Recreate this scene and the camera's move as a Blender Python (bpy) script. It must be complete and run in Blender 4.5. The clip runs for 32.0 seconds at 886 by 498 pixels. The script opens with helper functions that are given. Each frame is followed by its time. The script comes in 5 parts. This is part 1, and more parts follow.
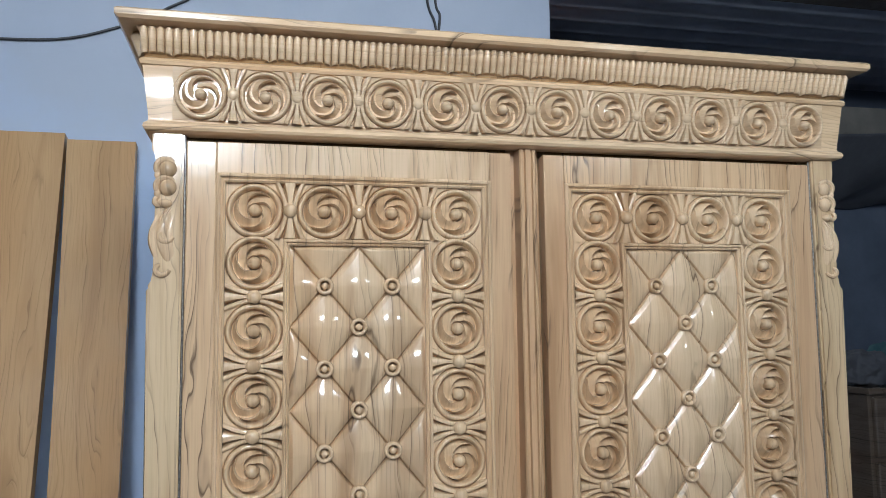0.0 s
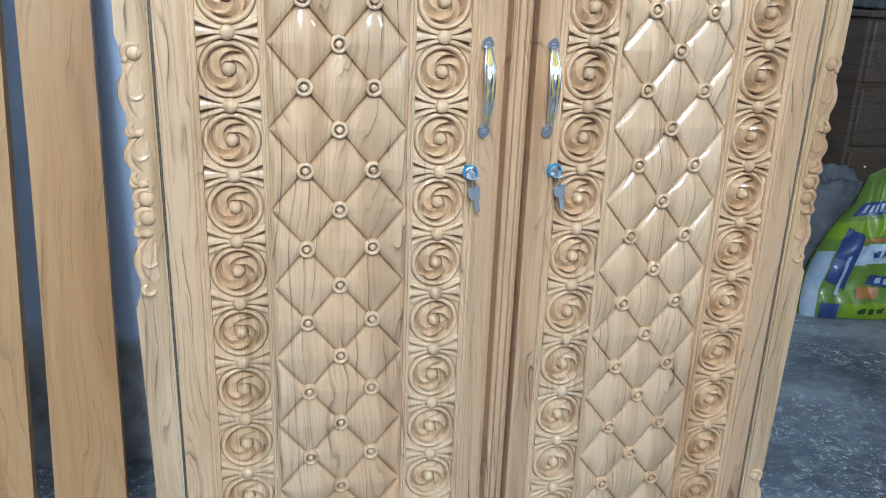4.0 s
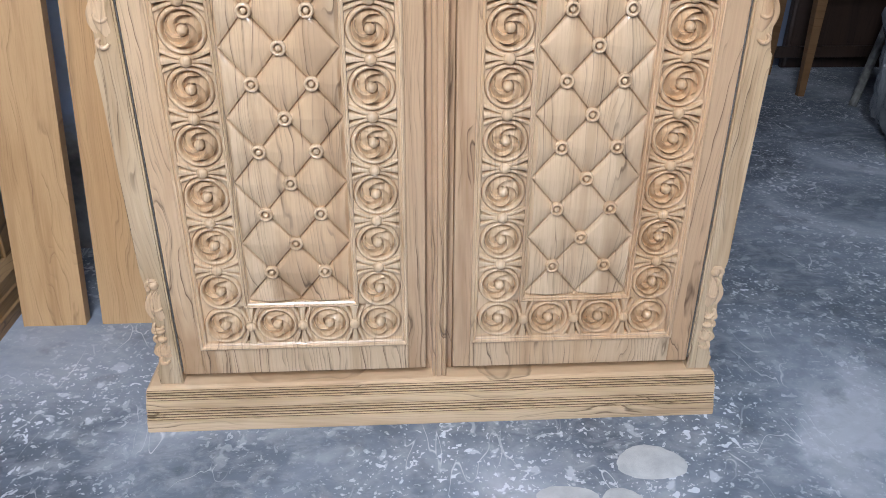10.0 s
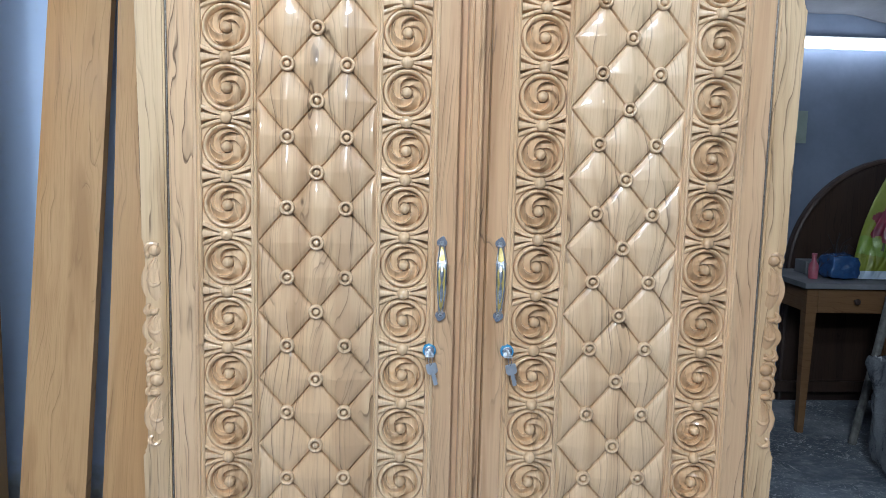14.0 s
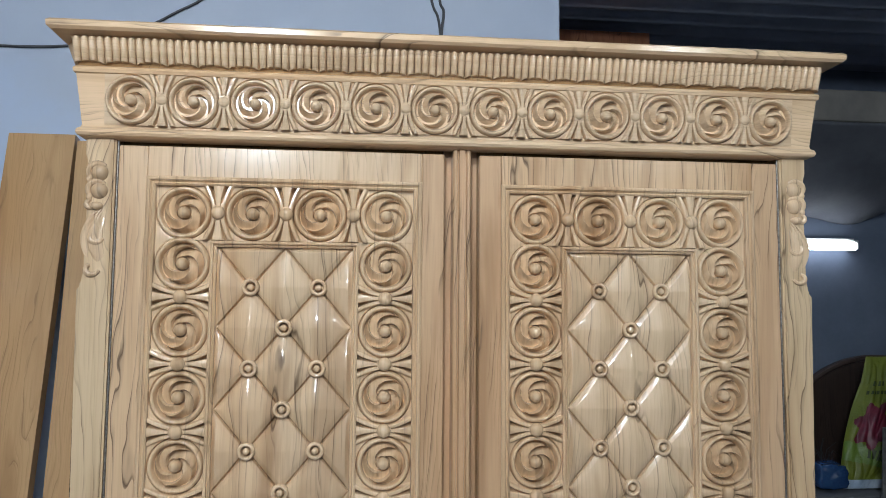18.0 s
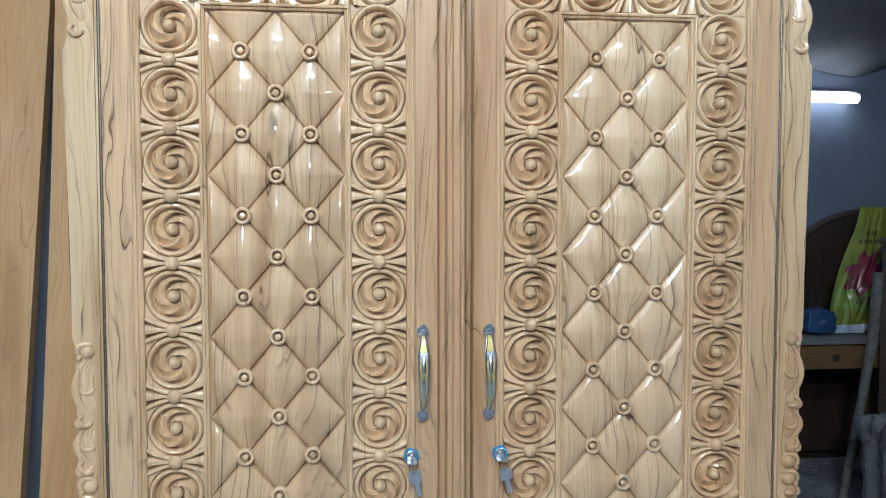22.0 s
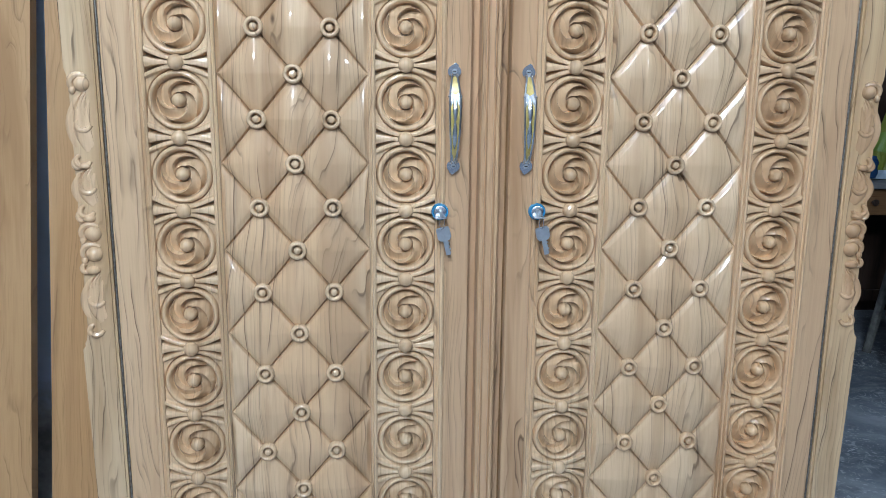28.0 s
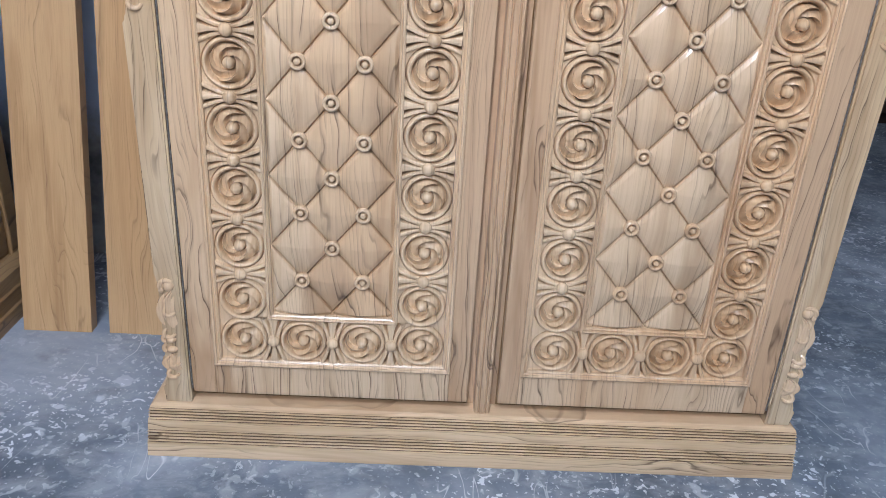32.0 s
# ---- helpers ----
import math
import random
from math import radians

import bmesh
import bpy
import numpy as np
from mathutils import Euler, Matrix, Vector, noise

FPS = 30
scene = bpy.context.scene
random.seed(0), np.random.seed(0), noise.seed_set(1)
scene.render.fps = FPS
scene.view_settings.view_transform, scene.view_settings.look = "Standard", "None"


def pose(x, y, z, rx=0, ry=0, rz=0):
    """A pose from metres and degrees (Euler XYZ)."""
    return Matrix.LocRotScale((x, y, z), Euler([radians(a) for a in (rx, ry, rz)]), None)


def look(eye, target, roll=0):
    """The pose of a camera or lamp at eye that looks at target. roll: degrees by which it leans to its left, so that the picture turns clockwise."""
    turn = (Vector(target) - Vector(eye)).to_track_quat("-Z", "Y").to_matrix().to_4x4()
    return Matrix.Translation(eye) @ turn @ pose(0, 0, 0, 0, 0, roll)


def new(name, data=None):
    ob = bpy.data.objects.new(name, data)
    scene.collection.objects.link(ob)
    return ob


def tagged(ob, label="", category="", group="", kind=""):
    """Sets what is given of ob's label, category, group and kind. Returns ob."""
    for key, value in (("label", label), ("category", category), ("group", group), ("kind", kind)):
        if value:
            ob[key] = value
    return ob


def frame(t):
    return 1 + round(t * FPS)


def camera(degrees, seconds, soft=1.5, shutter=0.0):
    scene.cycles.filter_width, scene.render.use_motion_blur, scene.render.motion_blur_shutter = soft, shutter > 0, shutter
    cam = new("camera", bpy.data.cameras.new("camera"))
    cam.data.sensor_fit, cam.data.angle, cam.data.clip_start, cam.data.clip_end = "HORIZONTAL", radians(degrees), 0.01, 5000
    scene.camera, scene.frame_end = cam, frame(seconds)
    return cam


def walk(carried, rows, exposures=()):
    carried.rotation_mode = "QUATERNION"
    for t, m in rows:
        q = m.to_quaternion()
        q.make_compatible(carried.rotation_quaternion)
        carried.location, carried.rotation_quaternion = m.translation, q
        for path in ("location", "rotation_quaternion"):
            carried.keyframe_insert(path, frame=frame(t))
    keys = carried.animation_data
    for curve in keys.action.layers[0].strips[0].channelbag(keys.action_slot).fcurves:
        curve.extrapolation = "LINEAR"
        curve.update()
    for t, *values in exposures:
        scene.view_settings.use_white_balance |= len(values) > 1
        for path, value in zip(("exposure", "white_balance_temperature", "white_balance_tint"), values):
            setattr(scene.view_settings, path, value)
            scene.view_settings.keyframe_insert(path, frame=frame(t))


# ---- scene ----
cam = camera(59.0, 32.0, soft=0.5)
PATH = [
    (0, (-0.434, -1.214, 1.587), (0.026, 0.722, 1.782), -0.74),
    (0.5, (-0.422, -1.221, 1.534), (0.036, 0.719, 1.703), -0.54),
    (1, (-0.419, -1.231, 1.497), (0.043, 0.713, 1.560), -0.29),
    (1.5, (-0.418, -1.237, 1.435), (0.060, 0.704, 1.376), 0.94),
    (2, (-0.431, -1.221, 1.389), (0.067, 0.699, 1.130), 1.26),
    (2.5, (-0.429, -1.208, 1.365), (0.072, 0.701, 1.040), 1.60),
    (3, (-0.428, -1.191, 1.324), (0.091, 0.691, 0.890), 1.99),
    (3.5, (-0.427, -1.185, 1.311), (0.071, 0.677, 0.777), 1.71),
    (4, (-0.418, -1.188, 1.287), (0.057, 0.651, 0.661), 2.20),
    (4.5, (-0.425, -1.176, 1.252), (0.033, 0.625, 0.514), 2.53),
    (6.5, (-0.394, -1.175, 1.212), (0.005, 0.529, 0.244), 2.69),
    (7, (-0.389, -1.174, 1.214), (0.003, 0.526, 0.235), 2.94),
    (7.5, (-0.379, -1.169, 1.212), (0.021, 0.519, 0.215), 2.85),
    (8, (-0.377, -1.167, 1.199), (0.019, 0.530, 0.217), 3.35),
    (8.5, (-0.344, -1.196, 1.201), (-0.045, 0.542, 0.257), 4.28),
    (9, (-0.225, -1.332, 1.177), (0.055, 0.442, 0.298), 3.12),
    (9.5, (-0.119, -1.390, 1.172), (0.005, 0.392, 0.274), 0.49),
    (10, (-0.074, -1.365, 1.156), (0.030, 0.398, 0.218), 0.35),
    (10.5, (-0.074, -1.382, 1.160), (0.015, 0.395, 0.246), 0.65),
    (11, (-0.080, -1.397, 1.157), (0.008, 0.391, 0.264), 1.40),
    (11.5, (-0.084, -1.409, 1.160), (-0.008, 0.396, 0.301), 1.74),
    (12, (-0.096, -1.409, 1.187), (-0.021, 0.424, 0.391), 1.51),
    (12.5, (-0.109, -1.403, 1.219), (-0.017, 0.471, 0.526), 1.73),
    (13, (-0.149, -1.391, 1.251), (-0.014, 0.534, 0.726), 0.95),
    (13.5, (-0.125, -1.398, 1.341), (-0.025, 0.554, 0.918), 1.46),
    (14, (-0.131, -1.413, 1.373), (-0.019, 0.569, 1.131), 1.43),
    (14.5, (-0.121, -1.429, 1.419), (-0.019, 0.566, 1.314), 1.80),
    (15, (-0.132, -1.442, 1.446), (-0.026, 0.554, 1.522), 1.86),
    (15.5, (-0.137, -1.448, 1.468), (-0.028, 0.544, 1.620), 1.77),
    (17.5, (-0.118, -1.407, 1.490), (0.021, 0.572, 1.740), 0.94),
    (18, (-0.161, -1.251, 1.605), (0.046, 0.731, 1.779), 0.43),
    (18.5, (-0.165, -1.254, 1.574), (0.049, 0.728, 1.738), 0.82),
    (19, (-0.159, -1.255, 1.537), (0.056, 0.725, 1.712), 1.20),
    (19.5, (-0.160, -1.258, 1.515), (0.057, 0.727, 1.641), 0.72),
    (20, (-0.168, -1.252, 1.492), (0.050, 0.734, 1.579), 0.76),
    (20.5, (-0.166, -1.243, 1.474), (0.058, 0.743, 1.531), 0.59),
    (21, (-0.160, -1.245, 1.455), (0.056, 0.744, 1.460), 0.51),
    (21.5, (-0.156, -1.243, 1.419), (0.053, 0.745, 1.377), -0.08),
    (22, (-0.154, -1.239, 1.406), (0.060, 0.747, 1.306), -0.00),
    (22.5, (-0.145, -1.226, 1.382), (0.057, 0.756, 1.208), 0.11),
    (23, (-0.137, -1.101, 1.316), (0.080, 0.870, 1.059), 0.11),
    (23.5, (-0.090, -0.787, 1.320), (0.151, 1.140, 0.843), -0.17),
    (24, (-0.079, -0.600, 1.256), (0.192, 1.319, 0.763), 1.04),
    (24.5, (-0.074, -0.544, 1.238), (0.241, 1.371, 0.756), 1.80),
    (26.5, (-0.172, -1.065, 1.252), (0.070, 0.889, 0.899), 2.44),
    (27, (-0.164, -1.128, 1.239), (0.111, 0.820, 0.877), 1.29),
    (27.5, (-0.157, -1.134, 1.199), (0.045, 0.820, 0.822), 0.03),
    (28, (-0.163, -1.135, 1.188), (0.003, 0.817, 0.788), 0.64),
    (28.5, (-0.155, -1.143, 1.177), (0.007, 0.792, 0.697), 1.09),
    (29, (-0.163, -1.163, 1.135), (-0.018, 0.760, 0.602), 1.60),
    (29.5, (-0.158, -1.181, 1.106), (-0.015, 0.717, 0.494), 2.39),
    (30, (-0.139, -1.202, 1.064), (-0.013, 0.672, 0.378), 2.16),
    (30.5, (-0.128, -1.207, 1.048), (-0.029, 0.653, 0.320), 2.25),
    (31, (-0.113, -1.219, 1.029), (-0.061, 0.626, 0.258), 2.36),
    (31.5, (-0.111, -1.226, 1.024), (-0.079, 0.600, 0.208), 2.33),
    (32, (-0.128, -1.221, 1.015), (-0.072, 0.597, 0.185), 3.34),
]
EXPOSURES = [(0, -0.34, 6500, 12), (1, -0.24, 6450, 11), (2, 0.07, 5990, 9), (3, 0.27, 6050, 9), (4, 0.41, 6000, 9), (7, 0.43, 6400, 16), (8, 0.49, 6600, 18), (9, 0.50, 6500, 20), (10, 0.56, 6500, 19), (11, 0.59, 6600, 20), (12, 0.48, 6550, 20), (13, 0.49, 6160, 14), (14, 0.17, 6250, 12), (15, -0.1, 6300, 13), (18, -0.37, 6600, 12), (19, -0.34, 6550, 12), (21, -0.17, 6280, 9), (23, 0.09, 6280, 8), (24.3, -0.02, 6200, 7), (28, 0.12, 6000, 10), (30, 0.46, 5850, 10), (31, 0.43, 6100, 15), (32, 0.44, 6200, 19)]
walk(cam, [(t, look(eye, target, roll)) for t, eye, target, roll in PATH], EXPOSURES)

# ---- light ----
world = bpy.data.worlds.new("world")
scene.world = world
world.use_nodes = True
world.node_tree.nodes["Background"].inputs[0].default_value = (0.55, 0.68, 0.9, 1)
world.node_tree.nodes["Background"].inputs[1].default_value = 0.22
FAR_TUBE_GLOW, ADDED_TUBE_GLOW = 9.0, 320.0
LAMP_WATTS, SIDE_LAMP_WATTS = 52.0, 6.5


# ---- materials ----
def shader(name, rough=0.5, metal=0.0, coat=0.0, coat_rough=0.1, spec=0.5):
    m = bpy.data.materials.new(name)
    m.use_nodes = True
    b = m.node_tree.nodes["Principled BSDF"]
    b.inputs["Roughness"].default_value = rough
    b.inputs["Metallic"].default_value = metal
    b.inputs["Coat Weight"].default_value = coat
    b.inputs["Coat Roughness"].default_value = coat_rough
    b.inputs["Coat IOR"].default_value = 1.65
    b.inputs["Specular IOR Level"].default_value = spec
    return m, m.node_tree, b


def node(tree, kind, **values):
    n = tree.nodes.new(kind)
    for key, value in values.items():
        n.inputs[key].default_value = value
    return n


def placed(tree, scale, random_shift=False):
    """World position stretched by scale, shifted by each object's own random number if wanted."""
    geo = tree.nodes.new("ShaderNodeNewGeometry")
    mapping = node(tree, "ShaderNodeMapping", Scale=scale)
    tree.links.new(geo.outputs["Position"], mapping.inputs["Vector"])
    if random_shift:
        info = tree.nodes.new("ShaderNodeObjectInfo")
        mul = tree.nodes.new("ShaderNodeMath")
        mul.operation = "MULTIPLY"
        mul.inputs[1].default_value = 7.0
        tree.links.new(info.outputs["Random"], mul.inputs[0])
        tree.links.new(mul.outputs[0], mapping.inputs["Location"])
    return mapping.outputs[0]


def noise_node(tree, vector, scale, detail=4.0, rough=0.5, distortion=0.0):
    n = node(tree, "ShaderNodeTexNoise", Scale=scale, Detail=detail, Roughness=rough, Distortion=distortion)
    tree.links.new(vector, n.inputs["Vector"])
    return n.outputs["Fac"]


def ramp(tree, fac, stops):
    r = tree.nodes.new("ShaderNodeValToRGB")
    while len(r.color_ramp.elements) < len(stops):
        r.color_ramp.elements.new(0.5)
    for e, (at, c) in zip(r.color_ramp.elements, stops):
        e.position = at
        e.color = (*c, 1) if len(c) == 3 else (c[0], c[0], c[0], 1)
    tree.links.new(fac, r.inputs[0])
    return r.outputs[0]


def mixed(tree, fac, a, b, blend="MIX"):
    m = tree.nodes.new("ShaderNodeMix")
    m.data_type, m.blend_type = "RGBA", blend
    for socket, value in ((m.inputs[0], fac), (m.inputs[6], a), (m.inputs[7], b)):
        if isinstance(value, bpy.types.NodeSocket):
            tree.links.new(value, socket)
        else:
            socket.default_value = value if isinstance(value, float) else (*value, 1)
    return m.outputs[2]


def product(tree, a, b):
    m = tree.nodes.new("ShaderNodeMath")
    m.operation = "MULTIPLY"
    for socket, value in ((m.inputs[0], a), (m.inputs[1], b)):
        if isinstance(value, bpy.types.NodeSocket):
            tree.links.new(value, socket)
        else:
            socket.default_value = value
    return m.outputs[0]


def bumped(tree, bsdf, fac, strength, distance=0.001):
    n = node(tree, "ShaderNodeBump", Strength=strength, Distance=distance)
    tree.links.new(fac, n.inputs["Height"])
    tree.links.new(n.outputs[0], bsdf.inputs["Normal"])
    return n


def wood(name, light, mid, dark, along="z", coat=0.8, rough=0.42, streak=1.0, coat_rough=0.09, shift=0.0, brushed=0.12):
    """Lacquered timber: growth rings cut lengthwise, broad tone bands, thin dark wavy lines and a few knots. shift: another cut of the log."""
    m, tree, b = shader(name, rough, coat=coat, coat_rough=coat_rough, spec=0.25)

    def stretched(across, lengthwise):
        flat = across * 0.12
        return {"z": (across, flat, lengthwise), "x": (lengthwise, flat, across), "y": (flat, lengthwise, across)}[along]

    def cut(across, lengthwise):
        v = tree.nodes.new("ShaderNodeVectorMath")
        v.operation = "ADD"
        tree.links.new(placed(tree, stretched(across, lengthwise)), v.inputs[0])
        v.inputs[1].default_value = (shift * 3.7, shift * 1.9, shift * 5.3)
        return v.outputs[0]

    def fraction(fac, times):
        k = tree.nodes.new("ShaderNodeMath")
        k.operation = "FRACT"
        tree.links.new(product(tree, fac, times), k.inputs[0])
        return k.outputs[0]

    bands = noise_node(tree, cut(10, 1.0), 1.0, 4, 0.6, 0.8)
    colour = ramp(tree, bands, [(0.34, mid), (0.47, light), (0.56, light), (0.68, tuple(0.35 * p + 0.65 * q for p, q in zip(light, mid)))])
    hue = ramp(tree, noise_node(tree, cut(4, 0.7), 1.0, 2), [(0.42, (1.0, 1.0, 1.0)), (0.66, (0.95, 0.85, 0.75))])
    colour = mixed(tree, 1.0, colour, hue, "MULTIPLY")
    fine = noise_node(tree, cut(300, 6), 1.0, 4, 0.65)
    colour = mixed(tree, product(tree, ramp(tree, fine, [(0.45, (0.0,)), (0.72, (1.0,))]), 0.4), colour, mid)
    # thin dark growth lines: evenly cut, bent by a slow warp, each coming and going along its length
    geo = tree.nodes.new("ShaderNodeNewGeometry")
    xyz = tree.nodes.new("ShaderNodeSeparateXYZ")
    tree.links.new(geo.outputs["Position"], xyz.inputs[0])
    across = xyz.outputs["X" if along == "z" else "Z"]

    def total(a, times, b):
        k = tree.nodes.new("ShaderNodeMath")
        k.operation = "MULTIPLY_ADD"
        tree.links.new(a, k.inputs[0])
        k.inputs[1].default_value = times
        tree.links.new(b, k.inputs[2])
        return k.outputs[0]

    slow, quick = noise_node(tree, cut(7, 1.5), 1.0, 2, 0.5, 0.4), noise_node(tree, cut(34, 7), 1.0, 2)
    for per_metre, bend, wobble, width, strength, spread, low in ((50.0, 8.0, 1.5, 0.07, 0.85, 19.0, 0.49), (130.0, 15.0, 2.6, 0.13, 0.38, 27.0, 0.46), (24.0, 5.0, 0.7, 0.045, 0.95, 9.0, 0.50)):
        bent = total(quick, wobble, product(tree, slow, bend))
        line = fraction(total(across, per_metre, bent), 1.0)
        thin = ramp(tree, line, [(0.0, (0.7,)), (width * 0.4, (1.0,)), (width, (0.35,)), (width * 3.2, (0.0,)), (0.985, (0.0,)), (1.0, (0.7,))])
        shown = ramp(tree, noise_node(tree, cut(spread, 4.2), 1.0, 3), [(low, (0.0,)), (low + 0.11, (1.0,))])
        colour = mixed(tree, product(tree, product(tree, thin, shown), min(1.0, strength * streak)), colour, tuple(0.15 * p + 0.85 * q for p, q in zip(mid, dark)))
    knot = node(tree, "ShaderNodeTexVoronoi", Scale=1.0)
    tree.links.new(cut(5.5, 2.4), knot.inputs["Vector"])
    spot = ramp(tree, knot.outputs["Distance"], [(0.006, (0.8,)), (0.016, (0.3,)), (0.024, (0.0,))])
    colour = mixed(tree, product(tree, spot, streak), colour, dark)
    tree.links.new(colour, b.inputs["Base Color"])
    wear = noise_node(tree, placed(tree, (14, 14, 14)), 1.0, 3)
    tree.links.new(ramp(tree, wear, [(0.3, (rough * 0.8,)), (0.7, (rough * 1.3,))]), b.inputs["Roughness"])
    tree.links.new(ramp(tree, fine, [(0.3, (coat_rough * 0.6,)), (0.7, (coat_rough * 1.5,))]), b.inputs["Coat Roughness"])
    bumped(tree, b, fine, 0.15, 0.0006)
    peel = noise_node(tree, placed(tree, (55, 55, 36)), 1.0, 2, 0.5)
    ripple = node(tree, "ShaderNodeBump", Strength=0.3, Distance=0.0006)
    tree.links.new(peel, ripple.inputs["Height"])
    # lacquer drawn out along the grain by the brush
    drawn = noise_node(tree, cut(230, 16), 1.0, 3, 0.6)
    strokes = node(tree, "ShaderNodeBump", Strength=brushed, Distance=0.0005)
    tree.links.new(drawn, strokes.inputs["Height"])
    tree.links.new(ripple.outputs[0], strokes.inputs["Normal"])
    tree.links.new(strokes.outputs[0], b.inputs["Coat Normal"])
    return m


HONEY, AMBER, UMBER = (0.635, 0.456, 0.292), (0.44, 0.282, 0.158), (0.07, 0.036, 0.018)
wood_up = wood("lacquered_teak_upright", (0.69, 0.495, 0.315), (0.47, 0.302, 0.17), UMBER, streak=0.6, coat=1.0)
wood_quilt = wood("lacquered_teak_panel", (0.645, 0.462, 0.292), (0.43, 0.276, 0.156), UMBER, shift=1.0, coat=0.75, coat_rough=0.07)
wood_carved = wood("lacquered_carved_teak", (0.69, 0.497, 0.315), (0.47, 0.304, 0.17), UMBER, streak=0.45, coat=1.0, coat_rough=0.05, brushed=0.3)
wood_groove = wood("dark_groove_wood", (0.16, 0.09, 0.045), (0.10, 0.055, 0.028), UMBER, along="x", coat=0.3)
wood_stile = wood("lacquered_teak_stile", HONEY, AMBER, UMBER, shift=2.0, coat=0.45, streak=1.6)
wood_rail = wood("lacquered_teak_rail", HONEY, AMBER, UMBER, shift=2.0, coat=0.16, streak=1.7, coat_rough=0.13, brushed=0.26)
wood_stile_red = wood("lacquered_reddish_teak_stile", (0.56, 0.375, 0.225), (0.40, 0.24, 0.13), UMBER, shift=3.0, coat=0.45)
wood_pillar = wood("lacquered_teak_pillar", (0.62, 0.46, 0.29), (0.45, 0.305, 0.17), UMBER, shift=4.0)
wood_across = wood("lacquered_teak_lengthwise", (0.70, 0.50, 0.315), (0.48, 0.31, 0.172), UMBER, along="x", streak=0.9)
wood_cornice = wood("lacquered_teak_cornice", HONEY, AMBER, UMBER, along="x", streak=0.4, shift=6.0, coat_rough=0.06, brushed=0.3)
wood_board = wood("planed_teak_board", (0.54, 0.335, 0.165), (0.41, 0.235, 0.108), (0.14, 0.07, 0.03), coat=0.15, rough=0.45, streak=0.6, shift=5.0)
wood_brown = wood("brown_varnished_teak", (0.30, 0.18, 0.08), (0.22, 0.125, 0.05), (0.06, 0.03, 0.014), coat=0.5, rough=0.35)
wood_brown_y = wood("brown_varnished_teak_lengthwise", (0.33, 0.2, 0.09), (0.25, 0.14, 0.06), (0.06, 0.03, 0.014), along="y", coat=0.5)
wood_dark = wood("dark_stained_wood", (0.055, 0.036, 0.030), (0.038, 0.025, 0.021), (0.014, 0.010, 0.008), coat=0.3, rough=0.4)
wood_red_dark = wood("dark_reddish_wood", (0.42, 0.17, 0.09), (0.30, 0.115, 0.06), (0.08, 0.035, 0.02), coat=0.2, rough=0.5)
wood_desk = wood("orange_pine", (0.20, 0.108, 0.05), (0.16, 0.083, 0.036), (0.12, 0.05, 0.02), along="x", coat=0.2, rough=0.45)


def mottled(name, a, b_, scale, rough=0.6, metal=0.0, bump=0.2, coat=0.0, distance=0.002):
    m, tree, b = shader(name, rough, metal, coat)
    v = placed(tree, (1, 1, 1))
    big = noise_node(tree, v, scale, 5, 0.6)
    small = noise_node(tree, v, scale * 14, 4, 0.6)
    colour = mixed(tree, ramp(tree, big, [(0.35, (0.0,)), (0.65, (1.0,))]), a, b_)
    colour = mixed(tree, product(tree, small, 0.3), colour, tuple(0.6 * c for c in a))
    tree.links.new(colour, b.inputs["Base Color"])
    if bump:
        bumped(tree, b, small, bump, distance)
    return m


def concrete_floor():
    m, tree, b = shader("stained_concrete", 0.5)
    v = placed(tree, (1, 1, 1))
    big = noise_node(tree, v, 1.7, 6, 0.6, 0.5)
    colour = ramp(tree, big, [(0.34, (0.06, 0.076, 0.10)), (0.47, (0.145, 0.175, 0.215)), (0.57, (0.25, 0.285, 0.335)), (0.66, (0.46, 0.49, 0.535))])
    mid = noise_node(tree, placed(tree, (1, 1.6, 1)), 14, 6, 0.65, 0.6)
    colour = mixed(tree, product(tree, ramp(tree, mid, [(0.46, (0.0,)), (0.66, (1.0,))]), 0.6), colour, (0.36, 0.39, 0.42))
    spread = noise_node(tree, v, 2.6, 3)
    for scale, low, high, strength in ((21, 0.62, 0.66, 0.6), (55, 0.615, 0.635, 0.95), (110, 0.63, 0.655, 0.9)):
        speck = noise_node(tree, v, scale, 2.5, 0.55, 0.4)
        hit = ramp(tree, speck, [(low, (0.0,)), (high, (1.0,))])
        spot = product(tree, product(tree, hit, ramp(tree, spread, [(0.40, (0.08,)), (0.62, (1.0,))])), strength)
        colour = mixed(tree, spot, colour, (0.70, 0.73, 0.77))
    scratch = noise_node(tree, placed(tree, (3.0, 0.9, 1)), 3.0, 2, 0.4, 1.2)
    mark = ramp(tree, scratch, [(0.493, (0.0,)), (0.498, (1.0,)), (0.501, (1.0,)), (0.506, (0.0,))])
    few = ramp(tree, noise_node(tree, v, 4.1, 2), [(0.52, (0.0,)), (0.6, (1.0,))])
    colour = mixed(tree, product(tree, mark, few), colour, (0.62, 0.64, 0.66))
    dark = ramp(tree, noise_node(tree, v, 7.0, 4, 0.6), [(0.3, (0.75,)), (0.42, (0.0,))])
    colour = mixed(tree, product(tree, dark, 0.7), colour, (0.08, 0.092, 0.11))
    tree.links.new(colour, b.inputs["Base Color"])
    tree.links.new(ramp(tree, big, [(0.3, (0.36,)), (0.7, (0.62,))]), b.inputs["Roughness"])
    bumped(tree, b, mid, 0.25, 0.003)
    return m


